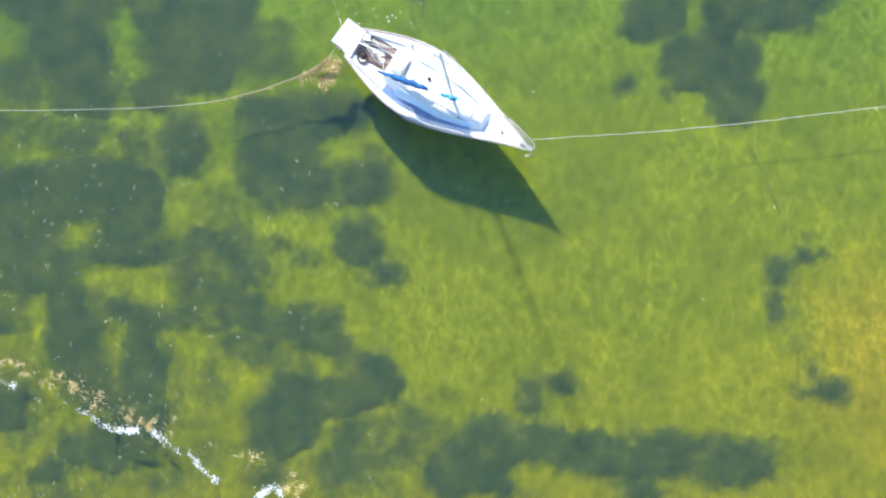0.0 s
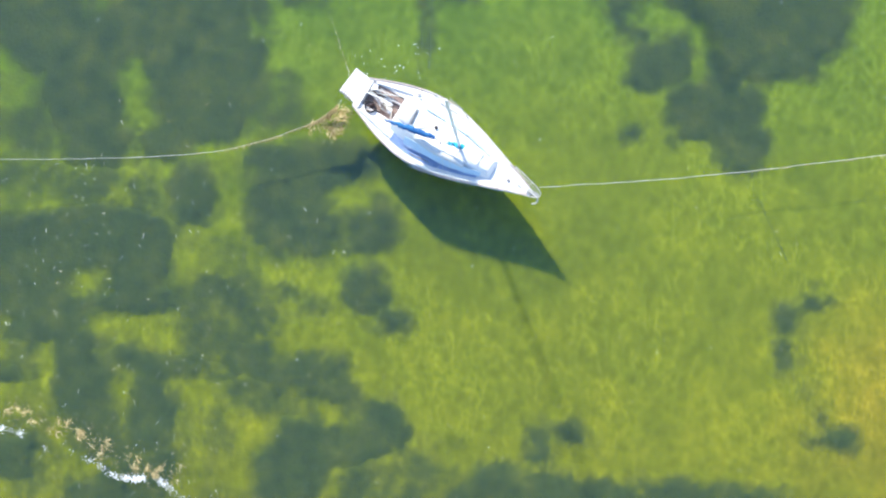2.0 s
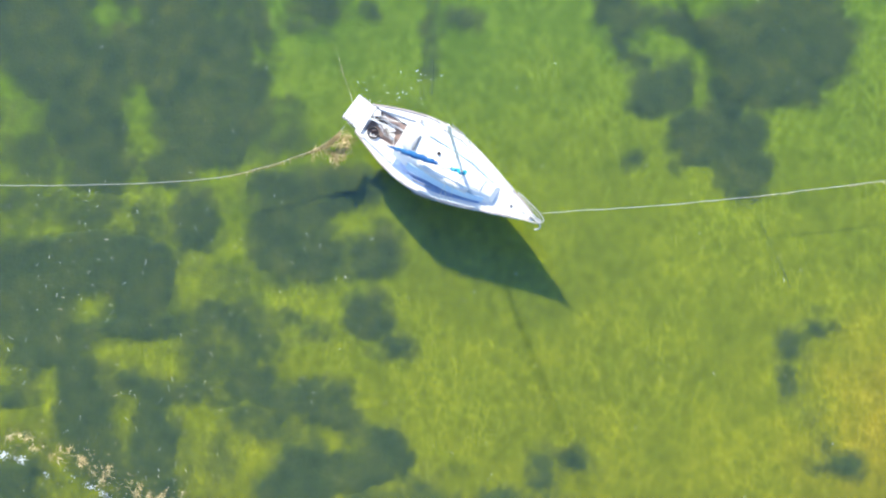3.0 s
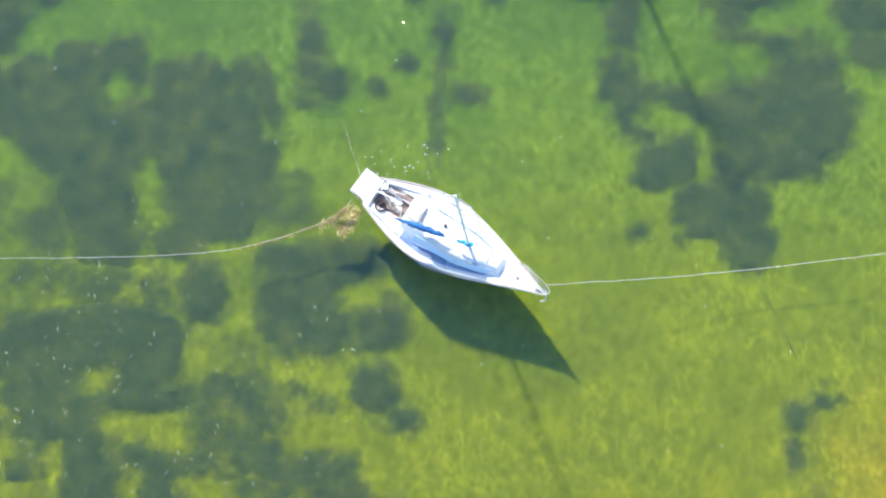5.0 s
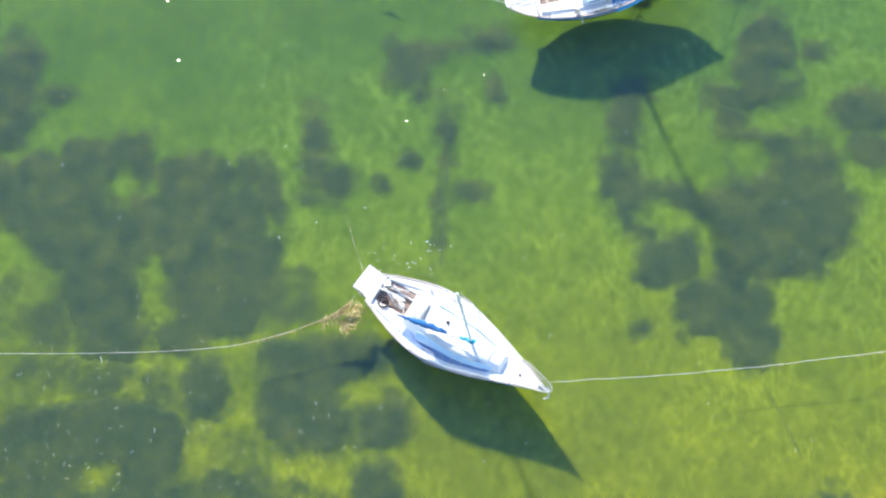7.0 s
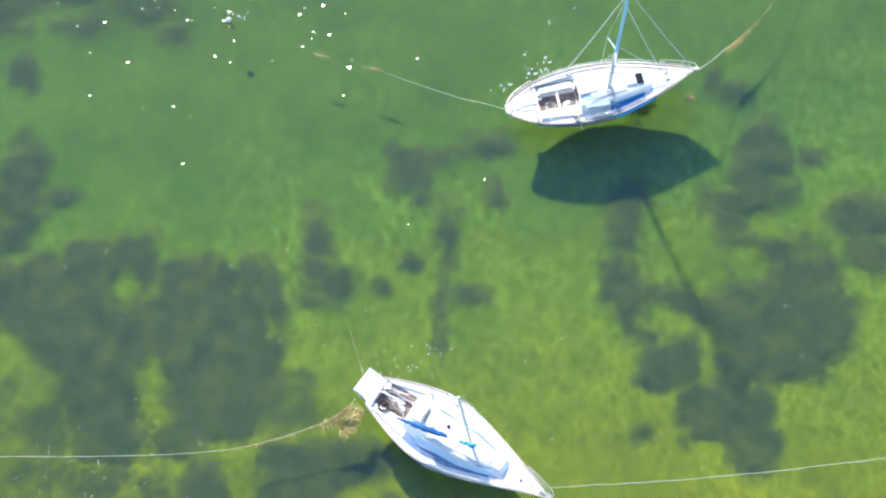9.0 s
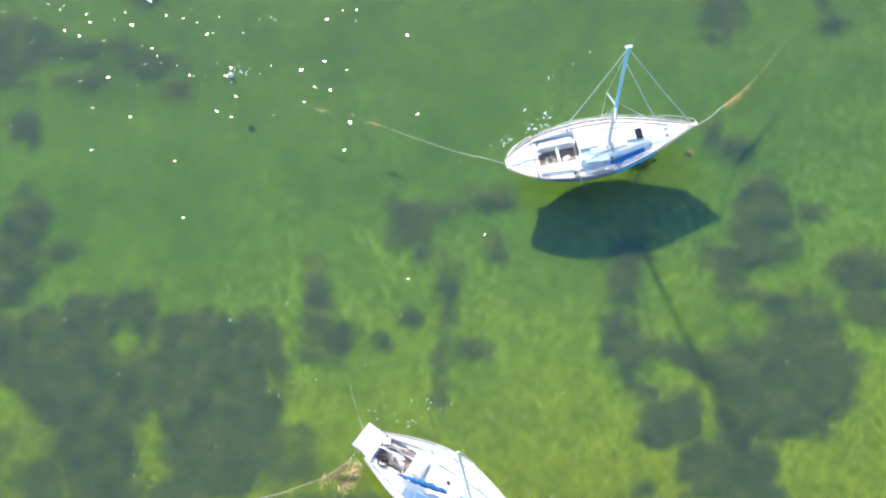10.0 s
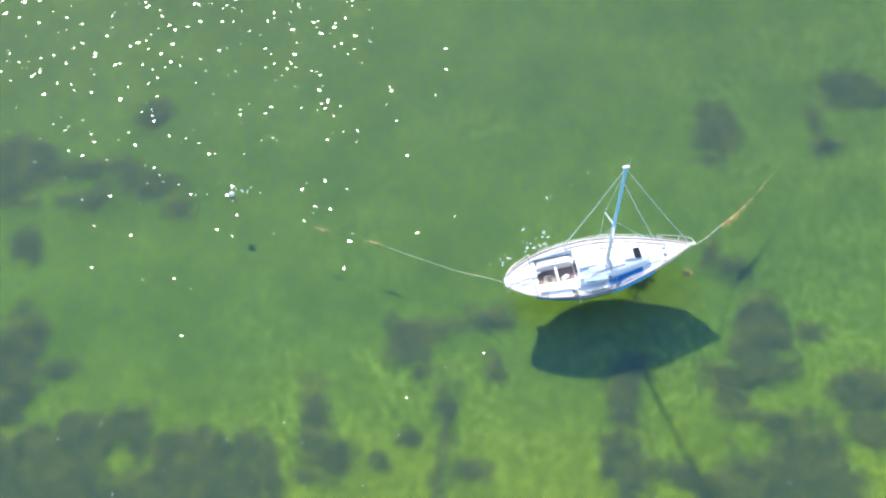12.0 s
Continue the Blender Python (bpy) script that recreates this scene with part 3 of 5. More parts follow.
def hull_skin(lines, lo, hi, wet):
    """Topsides (wet False) or the underwater body (wet True), in long strakes."""
    bm, xs, rows = B(), np.linspace(lines.at[0], lines.at[-1], 41), []
    for x, b, s, d in zip(xs, lines.beam(xs), lines.sheer(xs), lines.draught(xs)):
        ring = []
        for k in range(-9, 10) if wet else range(7):
            if wet:
                a = math.pi / 2 * (1 - abs(k) / 9)
                ring.append((lines.under(x, 1.0), math.copysign(b * 0.80 * math.cos(a) ** 0.75, k) if k else 0.0, -d * math.sin(a) ** 0.9 + 0.03))
            else:
                u = k / 6
                ring.append((lines.under(x, u), b * (1 - 0.22 * u), s + (0.0 - s) * u))
        rows.append(ring)
    if wet:
        grid = [[bm.verts.new(p) for p in r] for r in rows]
        for a, b in zip(grid, grid[1:]):
            for k in range(len(a) - 1):
                bm.faces.new((a[k], a[k + 1], b[k + 1], b[k]))
        bm.faces.new(grid[0])
        bm.faces.new(grid[-1][::-1])
    else:
        port = [[bm.verts.new(p) for p in r] for r in rows]
        star = [[bm.verts.new((p[0], -p[1], p[2])) for p in r] for r in rows]
        for side in (port, star):
            for a, b in zip(side, side[1:]):
                for k in range(6):
                    bm.faces.new((a[k], a[k + 1], b[k + 1], b[k]))
        for end in (0, -1):
            for k in range(6):
                bm.faces.new((port[end][k], port[end][k + 1], star[end][k + 1], star[end][k]))
    return bm


def deck_skin(lines, well):
    """The cambered deck with the cockpit well left open."""
    x0, x1, cw = well
    xs = np.unique(np.round(np.concatenate([np.linspace(lines.at[0], lines.at[-1], 45), [x0, x1]]), 4))
    bm, grid = B(), []
    for x, b, s in zip(xs, lines.beam(xs), lines.sheer(xs)):
        w = min(cw, b * 0.8)
        ys = [-b, -(b + w) / 2, -w, -w / 2, 0, w / 2, w, (b + w) / 2, b]
        grid.append([bm.verts.new((x, y, s + 0.05 * (1 - (y / b) ** 2))) for y in ys])
    for i in range(len(xs) - 1):
        open_here = xs[i] >= x0 - 1e-3 and xs[i + 1] <= x1 + 1e-3
        for k in range(8):
            if not (open_here and 2 <= k < 6):
                bm.faces.new((grid[i][k], grid[i + 1][k], grid[i + 1][k + 1], grid[i][k + 1]))
    return bm


def edge_strip(lines, height, width, z_off, x0, x1, sign):
    """A raised rail along one side of the sheer."""
    bm, xs, rows = B(), np.linspace(x0, x1, 40), []
    for x, b, s in zip(xs, lines.beam(xs), lines.sheer(xs)):
        o, i = b + 0.012, max(b - width, 0.002)
        rows.append([bm.verts.new((x, sign * y, s + z)) for y, z in ((o, z_off), (o, z_off + height), (i, z_off + height), (i, z_off))])
    for a, b in zip(rows, rows[1:]):
        for k in range(4):
            bm.faces.new((a[k], a[(k + 1) % 4], b[(k + 1) % 4], b[k]))
    bm.faces.new(rows[0])
    bm.faces.new(rows[-1][::-1])
    return bm


def side_strip(lines, inner, outer, x0, x1, sign):
    """A thin coloured strip on the side deck, between two distances in from the sheer."""
    bm, xs, rows = B(), np.linspace(x0, x1, 24), []
    for x, b, s in zip(xs, lines.beam(xs), lines.sheer(xs)):
        row = []
        for y in (b - outer, b - (outer + inner) / 2, b - inner):
            row.append(bm.verts.new((x, sign * y, s + 0.05 * (1 - (y / b) ** 2) + 0.012)))
        rows.append(row)
    for a, b in zip(rows, rows[1:]):
        for k in range(2):
            bm.faces.new((a[k], a[k + 1], b[k + 1], b[k]))
    bmesh.ops.solidify(bm, geom=bm.faces[:], thickness=0.008)
    return bm


def trunk(profile, base, slope=0.12):
    """A cabin trunk: stations of x, half-width, height, with sloping sides, rounded edges and a cambered roof."""
    bm, rows = B(), []
    for x, w, h in profile:
        ys = [(-w, 0), (-w + slope * h, h * 0.86), (-w + slope * h + 0.06, h), (-w * 0.4, h + 0.05), (0, h + 0.065)]
        ys += [(-y, z) for y, z in ys[-2::-1]]
        rows.append([bm.verts.new((x, y, base(x) + z)) for y, z in ys])
    for a, b in zip(rows, rows[1:]):
        for k in range(8):
            bm.faces.new((a[k], a[k + 1], b[k + 1], b[k]))
    bm.faces.new(rows[0])
    bm.faces.new(rows[-1][::-1])
    return bm


def tub(x0, x1, half, top, seat, sole, foot):
    """The cockpit: side walls, two seats and a footwell, one moulding."""
    bm = B()
    prof = [(-half, top), (-half, seat), (-foot, seat), (-foot, sole), (foot, sole), (foot, seat), (half, seat), (half, top)]
    a = [bm.verts.new((x0, y, z)) for y, z in prof]
    b = [bm.verts.new((x1, y, z)) for y, z in prof]
    for k in range(7):
        bm.faces.new((a[k], b[k], b[k + 1], a[k + 1]))
    bm.faces.new(a)
    bm.faces.new(b[::-1])
    return bm


def wire(name, parent, a, b, r=0.007, mat=None, label=""):
    sag = Vector((0, 0, -0.01 * (Vector(a) - Vector(b)).length))
    mid = (Vector(a) + Vector(b)) / 2 + sag
    return part(name, tube(B(), [a, mid, b], r, 8), mat or WIRE, parent, label)


def rails(boat, lines, xs, height, inset=0.05):
    """Stanchions and two lifelines along both sides."""
    for sign in (1, -1):
        tops = []
        for x in xs:
            b, s = float(lines.beam(np.array([x]))[0]), float(lines.sheer(np.array([x]))[0])
            y = sign * (b - inset)
            post = part("stanchion", tube(B(), [(x, y, s), (x, y, s + height)], 0.014, 6), STEEL, boat)
            part("foot", lathe(B(), [(0.04, 0), (0.035, 0.02), (0.016, 0.04)], (x, y, s + 0.03), 8), STEEL, post)
            tops.append((x, y, s))
        for level in (1.0, 0.52):
            part("lifeline", tube(B(), [(x, y, s + height * level - 0.012) for x, y, s in tops], 0.008, 5), WIRE, boat)


def winch(parent, at):
    w = part("winch", lathe(B(), [(0.075, 0), (0.07, 0.02), (0.045, 0.04), (0.042, 0.10), (0.06, 0.12), (0.055, 0.14)], at, 14), STEEL, parent)
    part("winch_base", lathe(B(), [(0.10, -0.03), (0.09, 0.0)], at, 14), GELCOAT, w)


def cleat(parent, at, turn):
    m = pose(*at, 0, 0, turn)
    bm = tube(B(), [m @ Vector(p) for p in ((-0.11, 0, 0.05), (-0.05, 0, 0.06), (0.05, 0, 0.06), (0.11, 0, 0.05))], 0.013, 6)
    for x in (-0.035, 0.035):
        tube(bm, [m @ Vector((x, 0, 0)), m @ Vector((x, 0, 0.06))], 0.012, 6)
    part("cleat", bm, STEEL, parent)


def portlight(parent, at, turn, long=0.34):
    p = part("portlight", box(B(), (long, 0.02, 0.13), at, turn, 0.008), SMOKED, parent, "smoked oval cabin window")
    m = pose(*at, *turn)
    h, w = 0.075, long / 2 + 0.01
    part("window_frame", tube(B(), [m @ Vector(q) for q in ((-w, 0, -h), (w, 0, -h), (w, 0, h), (-w, 0, h), (-w, 0, -h))], 0.012, 5), ALLOY, p)


def underwater(boat, lines, keel_x, keel_len, keel_depth, rudder_x):
    part("underwater_body", hull_skin(lines, 0, 0, True), ANTIFOUL, boat, "dark weed-grown antifouling below the waterline")
    bm, rows = B(), []
    for z, c in ((-0.1, 1.0), (-keel_depth * 0.6, 0.9), (-keel_depth, 0.78)):
        ring = []
        for k in range(12):
            a = 2 * math.pi * k / 12
            ring.append(bm.verts.new((keel_x + 0.5 * keel_len * c * math.cos(a) + 0.15 * z, 0.07 * c * math.sin(a), z)))
        rows.append(ring)
    for a, b in zip(rows, rows[1:]):
        for k in range(12):
            bm.faces.new((a[k], a[(k + 1) % 12], b[(k + 1) % 12], b[k]))
    bm.faces.new(rows[0][::-1])
    bm.faces.new(rows[-1])
    part("keel", bm, ANTIFOUL, boat)
    part("rudder", box(B(), (0.36, 0.05, keel_depth * 0.55), (rudder_x, 0, -keel_depth * 0.22), (0, -8, 0), 0.02), ANTIFOUL, boat)


def mast_with_rig(boat, foot, head, radius, mat, spreader_z, spread, sweep, chain, bow, stern, cap_size, top_label, stay=0.009):
    """A tapered mast stepped on the cabin roof, with its cap, spreaders, shrouds and stays."""
    f, h = Vector(foot), Vector(head)
    mast = part("mast", tube(B(), [f + (h - f) * k / 8 for k in range(9)], radius, 12, radius * 0.85), mat, boat, top_label)
    part("mast_step", box(B(), (0.28, 0.24, 0.06), (f.x, f.y, f.z + 0.02)), ALLOY, mast)
    way = (h - f).normalized()
    cap = part("masthead", box(B(), (cap_size, cap_size * 0.45, 0.07), tuple(h + way * 0.03), (0, 0, 0), 0.02), GELCOAT, mast)
    part("aerial", tube(B(), [h + Vector((0.12, 0.03, 0.05)), h + Vector((0.14, 0.05, 0.5))], 0.006, 5), STEEL, cap)
    at = f + (h - f) * ((spreader_z - f.z) / (h.z - f.z))
    tips = []
    for sign in (1, -1):
        tip = at + Vector((-sweep, sign * spread, 0.05))
        sp = part("spreader", tube(B(), [at, (at + tip) / 2, tip], 0.035, 8, 0.022), GELCOAT, mast, "white painted spreader")
        part("spreader_tip", box(B(), (0.06, 0.05, 0.05), tuple(tip)), DARK, sp)
        foot_at = Vector((chain[0], sign * chain[1], chain[2]))
        wire("cap_shroud", boat, tip, h - way * 0.15)
        wire("cap_shroud", boat, foot_at, tip)
        wire("lower_shroud", boat, foot_at + Vector((0.18, 0, 0)), at - way * 0.1)
        wire("lower_shroud", boat, foot_at - Vector((0.30, 0, 0)), at - way * 0.1)
        for dx in (0, 0.18, -0.30):
            part("chainplate", box(B(), (0.05, 0.015, 0.12), (foot_at.x + dx, foot_at.y, foot_at.z), (0, 0, 0), 0.004), STEEL, boat)
    wire("forestay", boat, bow, h - way * 0.08, stay)
    wire("backstay", boat, stern, h - way * 0.03, stay)
    return mast


def pulpit(boat, points, feet, r=0.016):
    p = part("pulpit", tube(B(), smooth_path(points, 5), r, 7), STEEL, boat, "bent stainless steel bow rail")
    for a, b in feet:
        part("pulpit_leg", tube(B(), [a, b], r * 0.9, 6), STEEL, p)


def hatch(boat, name, at, size, lid_mat, turn=0.0):
    x, y, z = at
    h = part(name, box(B(), (size[0] + 0.08, size[1] + 0.08, 0.06), (x, y, z), (0, 0, turn)), GELCOAT, boat)
    part("lid", box(B(), (size[0], size[1], 0.05), (x, y, z + 0.04), (0, 0, turn), 0.018), lid_mat, h)
    part("handle", tube(B(), [(x - 0.06, y, z + 0.07), (x - 0.05, y, z + 0.10), (x + 0.05, y, z + 0.10), (x + 0.06, y, z + 0.07)], 0.009, 6), STEEL, h)
    return h


def planked_sole(boat, x0, x1, half, z, count):
    """Narrow brown planks laid fore and aft with open seams."""
    w = 2 * half / count
    for k in range(count):
        part("sole_plank", box(B(), (x1 - x0 - 0.02, w - 0.012, 0.025), ((x0 + x1) / 2, -half + (k + 0.5) * w, z), (0, 0, 0), 0.004), TEAK, boat)


def yacht_with_blue_cover():
    """The yacht with the blue boom cover and a stern platform."""
    boat = tagged(new("sailing_yacht"), "old white sailing yacht with blue boom cover, moored fore and aft", "sailboat", "moored yachts")
    lines = Lines([-3.68, -3.0, -2.4, -1.6, -0.8, 0.0, 1.0, 2.0, 2.8, 3.4, 3.85],
                  [0.60, 0.88, 1.10, 1.31, 1.40, 1.33, 1.07, 0.72, 0.45, 0.24, 0.03],
                  [0.78, 0.78, 0.79, 0.81, 0.84, 0.88, 0.94, 1.02, 1.08, 1.13, 1.17],
                  [0.10, 0.22, 0.32, 0.42, 0.48, 0.50, 0.46, 0.36, 0.24, 0.12, 0.02], (0.06, 0.16))
    underwater(boat, lines, 0.1, 1.9, 0.75, -3.1)
    part("hull", hull_skin(lines, 0, 0, False), GELCOAT, boat, "white gelcoat topsides, slightly stained")
    part("deck", deck_skin(lines, (-3.45, -2.10, 0.62)), NONSKID, boat, "chalky white non-skid deck")
    for sign in (1, -1):
        part("toe_rail", edge_strip(lines, 0.05, 0.045, 0.0, -3.66, 3.6, sign), BLEACHED, boat)
        part("rubbing_strake", edge_strip(lines, 0.035, 0.02, -0.12, -3.66, 3.7, sign), PALE_BLUE, boat, "thin pale blue strake")
    base_1 = lambda x: float(lines.sheer(np.array([x]))[0]) - 0.02
    part("cockpit", tub(-3.45, -2.10, 0.62, 0.84, 0.72, 0.48, 0.34), NONSKID, boat, "white moulded cockpit with side seats")
    planked_sole(boat, -3.42, -2.13, 0.33, 0.50, 7)
    for sign in (1, -1):
        part("coaming", box(B(), (1.45, 0.09, 0.11), (-2.62, sign * 0.74, 0.86), (0, 0, sign * 13), 0.04), GELCOAT, boat)
        # pale blue panels paint shade onto the white cabin sides
        part("side_panel", box(B(), (1.9, 0.02, 0.42), (-0.35, sign * 0.712, base_1(-0.35) + 0.27), (sign * 28.8, 1, -sign * 2), 0.006), SIDE_SHADE, boat, "cabin side panel with shade put into its pale blue colour")
        part("side_panel", box(B(), (1.25, 0.02, 0.34), (1.15, sign * 0.552, base_1(1.15) + 0.22), (sign * 28.8, 3, -sign * 13), 0.006), SIDE_SHADE, boat, "cabin side panel with shade put into its pale blue colour")
    winch(boat, (-1.75, 1.02, 0.88))
    # starboard only: the cabin's shade laid on the deck as a blue strip
    part("side_deck_strip", side_strip(lines, 0.62, 0.27, -1.80, 1.68, -1), DECK_SHADE, boat, "mid blue strip painting the cabin's shade on the side deck")
    base = lambda x: float(lines.sheer(np.array([x]))[0]) - 0.02
    cabin = part("cabin", trunk([(-2.02, 0.66, 0.40), (-1.6, 0.76, 0.54), (-1.0, 0.82, 0.60), (-0.2, 0.84, 0.57), (0.7, 0.72, 0.50), (1.5, 0.54, 0.40), (1.95, 0.43, 0.28), (2.1, 0.38, 0.05)], base, 0.55), GELCOAT, boat, "white cabin trunk with sloping sides")
    # companionway: a dark plate for the shade in its opening, under a hood
    part("companionway", box(B(), (0.04, 0.50, 0.30), (-2.03, 0.05, 0.98), (0, 0, 0), 0.01), DARK, boat, "dark plate in place of the shade inside the cabin entrance")
    hood = B()
    rows = []
    for x, w, h in ((-1.98, 0.30, 0.03), (-1.80, 0.33, 0.12), (-1.55, 0.35, 0.20), (-1.44, 0.35, 0.22), (-1.40, 0.34, 0.20), (-1.34, 0.33, 0.0)):
        rows.append([hood.verts.new((x, 0.12 + w * u, base(x) + 0.56 + h * (1 - 0.35 * u * u))) for u in (-1, -0.7, -0.35, 0, 0.35, 0.7, 1)])
    for p, q in zip(rows, rows[1:]):
        for k in range(6):
            hood.faces.new((p[k], p[k + 1], q[k + 1], q[k]))
    bmesh.ops.solidify(hood, geom=hood.faces[:], thickness=0.03)
    hood = part("hatch_hood", hood, GELCOAT, boat, "white moulded hood over the cabin entrance")
    # the white hood's shaded forward face, painted grey
    part("hood_shade", box(B(), (0.02, 0.56, 0.16), (-1.355, 0.12, base(-1.35) + 0.66), (0, -14, 8), 0.006), GREY, hood, "grey panel painting the shade on the hood's forward face")
    part("roof_handrail", tube(B(), [(-1.1, -0.22, base(-1.1) + 0.70), (-0.75, 0.10, base(-0.75) + 0.70)], 0.014, 6), STEEL, boat)
    hatch(boat, "fore_hatch", (1.30, 0.02, base(1.3) + 0.44), (0.44, 0.44), GELCOAT)
    part("vent", lathe(B(), [(0.07, 0), (0.07, 0.06), (0.05, 0.10), (0.02, 0.11)], (-0.47, 0.20, base(-0.47) + 0.63), 12), DARK, boat, "dark mushroom vent")
    part("vent", lathe(B(), [(0.06, 0), (0.06, 0.05), (0.03, 0.08)], (2.75, -0.03, base(2.75) + 0.06), 12), GREY, boat, "small grey deck vent")
    mast_with_rig(boat, (0.66, 0.02, 1.40), (0.43, -0.24, 10.3), 0.056, ALLOY, 5.6, 0.66, 0.12, (0.62, 1.10, 0.95), (3.72, 0, 1.18), (-3.64, 0.0, 0.82), 0.10, "slim pale alloy mast")
    # boom with the sail under its cover, swung to starboard
    a, b = Vector((0.78, 0.0, 1.92)), Vector((-2.12, -0.60, 2.02))
    boom = part("boom", tube(B(), [a, (a + b) / 2, b], 0.05, 10), ALLOY, boat, "alloy boom under the cover")
    d = b - a
    cover, fade, loose = B(), B(), B()
    for k in range(14):
        u = k / 13
        girth = 0.035 + 0.085 * math.sin(math.pi * min(u * 0.95 + 0.12, 1.0)) ** 0.8 + 0.008 * math.sin(k * 2.3)
        q = a + d * (0.36 + 0.60 * u) + Vector((0, 0.014 * math.sin(k * 2.1), 0.05 + 0.014 * math.sin(k * 1.3)))
        tube(cover, [q, q + d * 0.052], girth, 9, girth * 0.94)
    tube(fade, [a + d * (-0.01 + 0.20 * k / 8) + Vector((0, 0.03 * math.sin(k * 1.7), 0.06 + 0.03 * math.sin(k * 2.4))) for k in range(9)], 0.10, 9, 0.055)
    tube(loose, smooth_path([(-0.92, -0.46, 1.50), (-0.6, -0.50, 1.53), (-0.15, -0.54, 1.52), (0.3, -0.52, 1.51), (0.75, -0.47, 1.46), (1.08, -0.44, 1.38)], 4), 0.17, 12, 0.12)
    part("sail_cover", cover, CANVAS, boom, "blue canvas sail cover")
    part("cover_front", fade, CANVAS_FADED, boom, "faded turquoise end of the cover")
    part("loose_sail", loose, SAILCLOTH, boat, "white sail bundle lying on the cabin roof")
    for k in range(4):
        q = a + d * (0.45 + 0.13 * k)
        part("sail_tie", lathe(B(), [(0.104, -0.02), (0.104, 0.02)], (q.x, q.y, q.z + 0.06), 10), SAILCLOTH, boom)
    tackle = tube(B(), [b - d * 0.06, (-2.25, -0.1, 0.9)], 0.012, 5)
    part("mainsheet", tackle, ROPE, boat)
    part("kicker", tube(B(), [(0.78, 0.0, 1.42), (0.15, -0.1, 1.92)], 0.014, 5), ROPE, boat)
    part("halyard_tail", tube(B(), smooth_path([(0.80, -0.05, 1.36), (1.05, -0.28, 1.30), (1.30, -0.52, 1.10), (1.55, -0.25, 1.33), (1.72, -0.02, 1.34)], 5), 0.012, 5), ROPE, boat)
    # gear in the cockpit
    ring = [(-3.05 + 0.21 * math.cos(t), -0.30 + 0.19 * math.sin(t), 0.76 + 0.012 * k) for k in range(4) for t in np.linspace(0, 2 * math.pi, 14)]
    part("coiled_hose", tube(B(), ring, 0.028, 6), DARK, boat, "coil of dark hose in the cockpit")
    part("bucket", lathe(B(), [(0.12, 0), (0.15, 0.24), (0.14, 0.24), (0.11, 0.03)], (-2.98, -0.28, 0.55), 14), TEAK, boat, "brown bucket")
    part("locker_lid", box(B(), (1.15, 0.22, 0.03), (-2.70, 0.48, 0.735), (0, 0, 2), 0.01), TEAK, boat, "brown teak locker lid")
    part("tiller", tube(B(), smooth_path([(-3.52, 0.05, 0.96), (-3.0, 0.12, 0.98), (-2.35, 0.16, 0.94)], 5), 0.028, 7), GELCOAT, boat, "white tiller")
    part("boathook", tube(B(), [(-3.2, 0.22, 0.74), (-2.4, -0.18, 0.72)], 0.016, 6), TEAK, boat)
    for x, y, z, turn, size in ((-2.62, 0.22, 0.60, 35, 0.30), (-2.88, 0.12, 0.58, 70, 0.24), (-2.42, -0.05, 0.62, 10, 0.22), (-3.30, 0.42, 0.80, 20, 0.26)):
        rag, m = B(), pose(x, y, z, 6, -5, turn)
        bmesh.ops.create_grid(rag, x_segments=6, y_segments=5, size=size / 2, matrix=m)
        for v in rag.verts:
            v.co.z += 0.05 * noise.noise(v.co * 9.0) + 0.02
        bmesh.ops.solidify(rag, geom=rag.faces[:], thickness=0.012)
        part("crumpled_cloth", rag, SAILCLOTH, boat, "crumpled pale cloth left in the cockpit")
    for p, q in (((-3.48, 0.30, 0.90), (-2.45, 0.52, 0.86)), ((-3.40, 0.26, 0.88), (-2.72, -0.10, 0.80)), ((-3.1, 0.5, 0.8), (-2.5, 0.28, 0.72))):
        part("cockpit_line", tube(B(), [p, tuple((i + j) / 2 - 0.02 * (k == 2) for k, (i, j) in enumerate(zip(p, q))), q], 0.016, 6), SAILCLOTH, boat)
    part("rope_heap", tube(B(), [(-2.55 + 0.16 * math.cos(t * 1.3), -0.02 + 0.13 * math.sin(t * 2.1), 0.53 + 0.012 * t) for t in np.linspace(0, 12, 50)], 0.018, 5), ROPE, boat, "heap of loose line")
    # stern platform of slats on a frame
    plat = part("stern_platform", box(B(), (0.56, 1.08, 0.05), (-4.06, 0.12, 0.70), (0, 0, -5), 0.015), BLEACHED, boat, "white slatted stern platform")
    part("stern_lip", box(B(), (0.20, 1.06, 0.05), (-3.71, 0.06, 0.765), (0, 0, -3), 0.02), GELCOAT, boat)
    for k in range(5):
        part("slat", box(B(), (0.080, 1.02, 0.03), (-4.28 + 0.110 * k, 0.145 - 0.009 * k, 0.745), (0, 0, -5), 0.006), NONSKID, plat)
    for sign in (1, -1):
        part("bracket", tube(B(), [(-4.1, sign * 0.45, 0.69), (-3.66, sign * 0.45, 0.35)], 0.02, 6), STEEL, plat)
    # rails, bow fittings
    rails(boat, lines, (-1.2, 0.2, 1.5, 2.55), 0.36)
    for sign in (1, -1):
        part("shroud_bracket", box(B(), (0.62, 0.04, 0.05), (0.1 - 0.45, sign * 1.41, 0.90), (0, 0, -sign * 9), 0.01), GREY, boat)
    pulpit(boat, [(2.75, 0.47, 1.58), (3.35, 0.33, 1.62), (3.9, 0.16, 1.64), (4.05, 0.0, 1.64), (3.9, -0.16, 1.64), (3.35, -0.33, 1.62), (2.75, -0.47, 1.58)],
           [((2.75, s * 0.45, 1.08), (2.75, s * 0.47, 1.58)) for s in (1, -1)] + [((3.5, s * 0.18, 1.14), (3.55, s * 0.28, 1.62)) for s in (1, -1)])
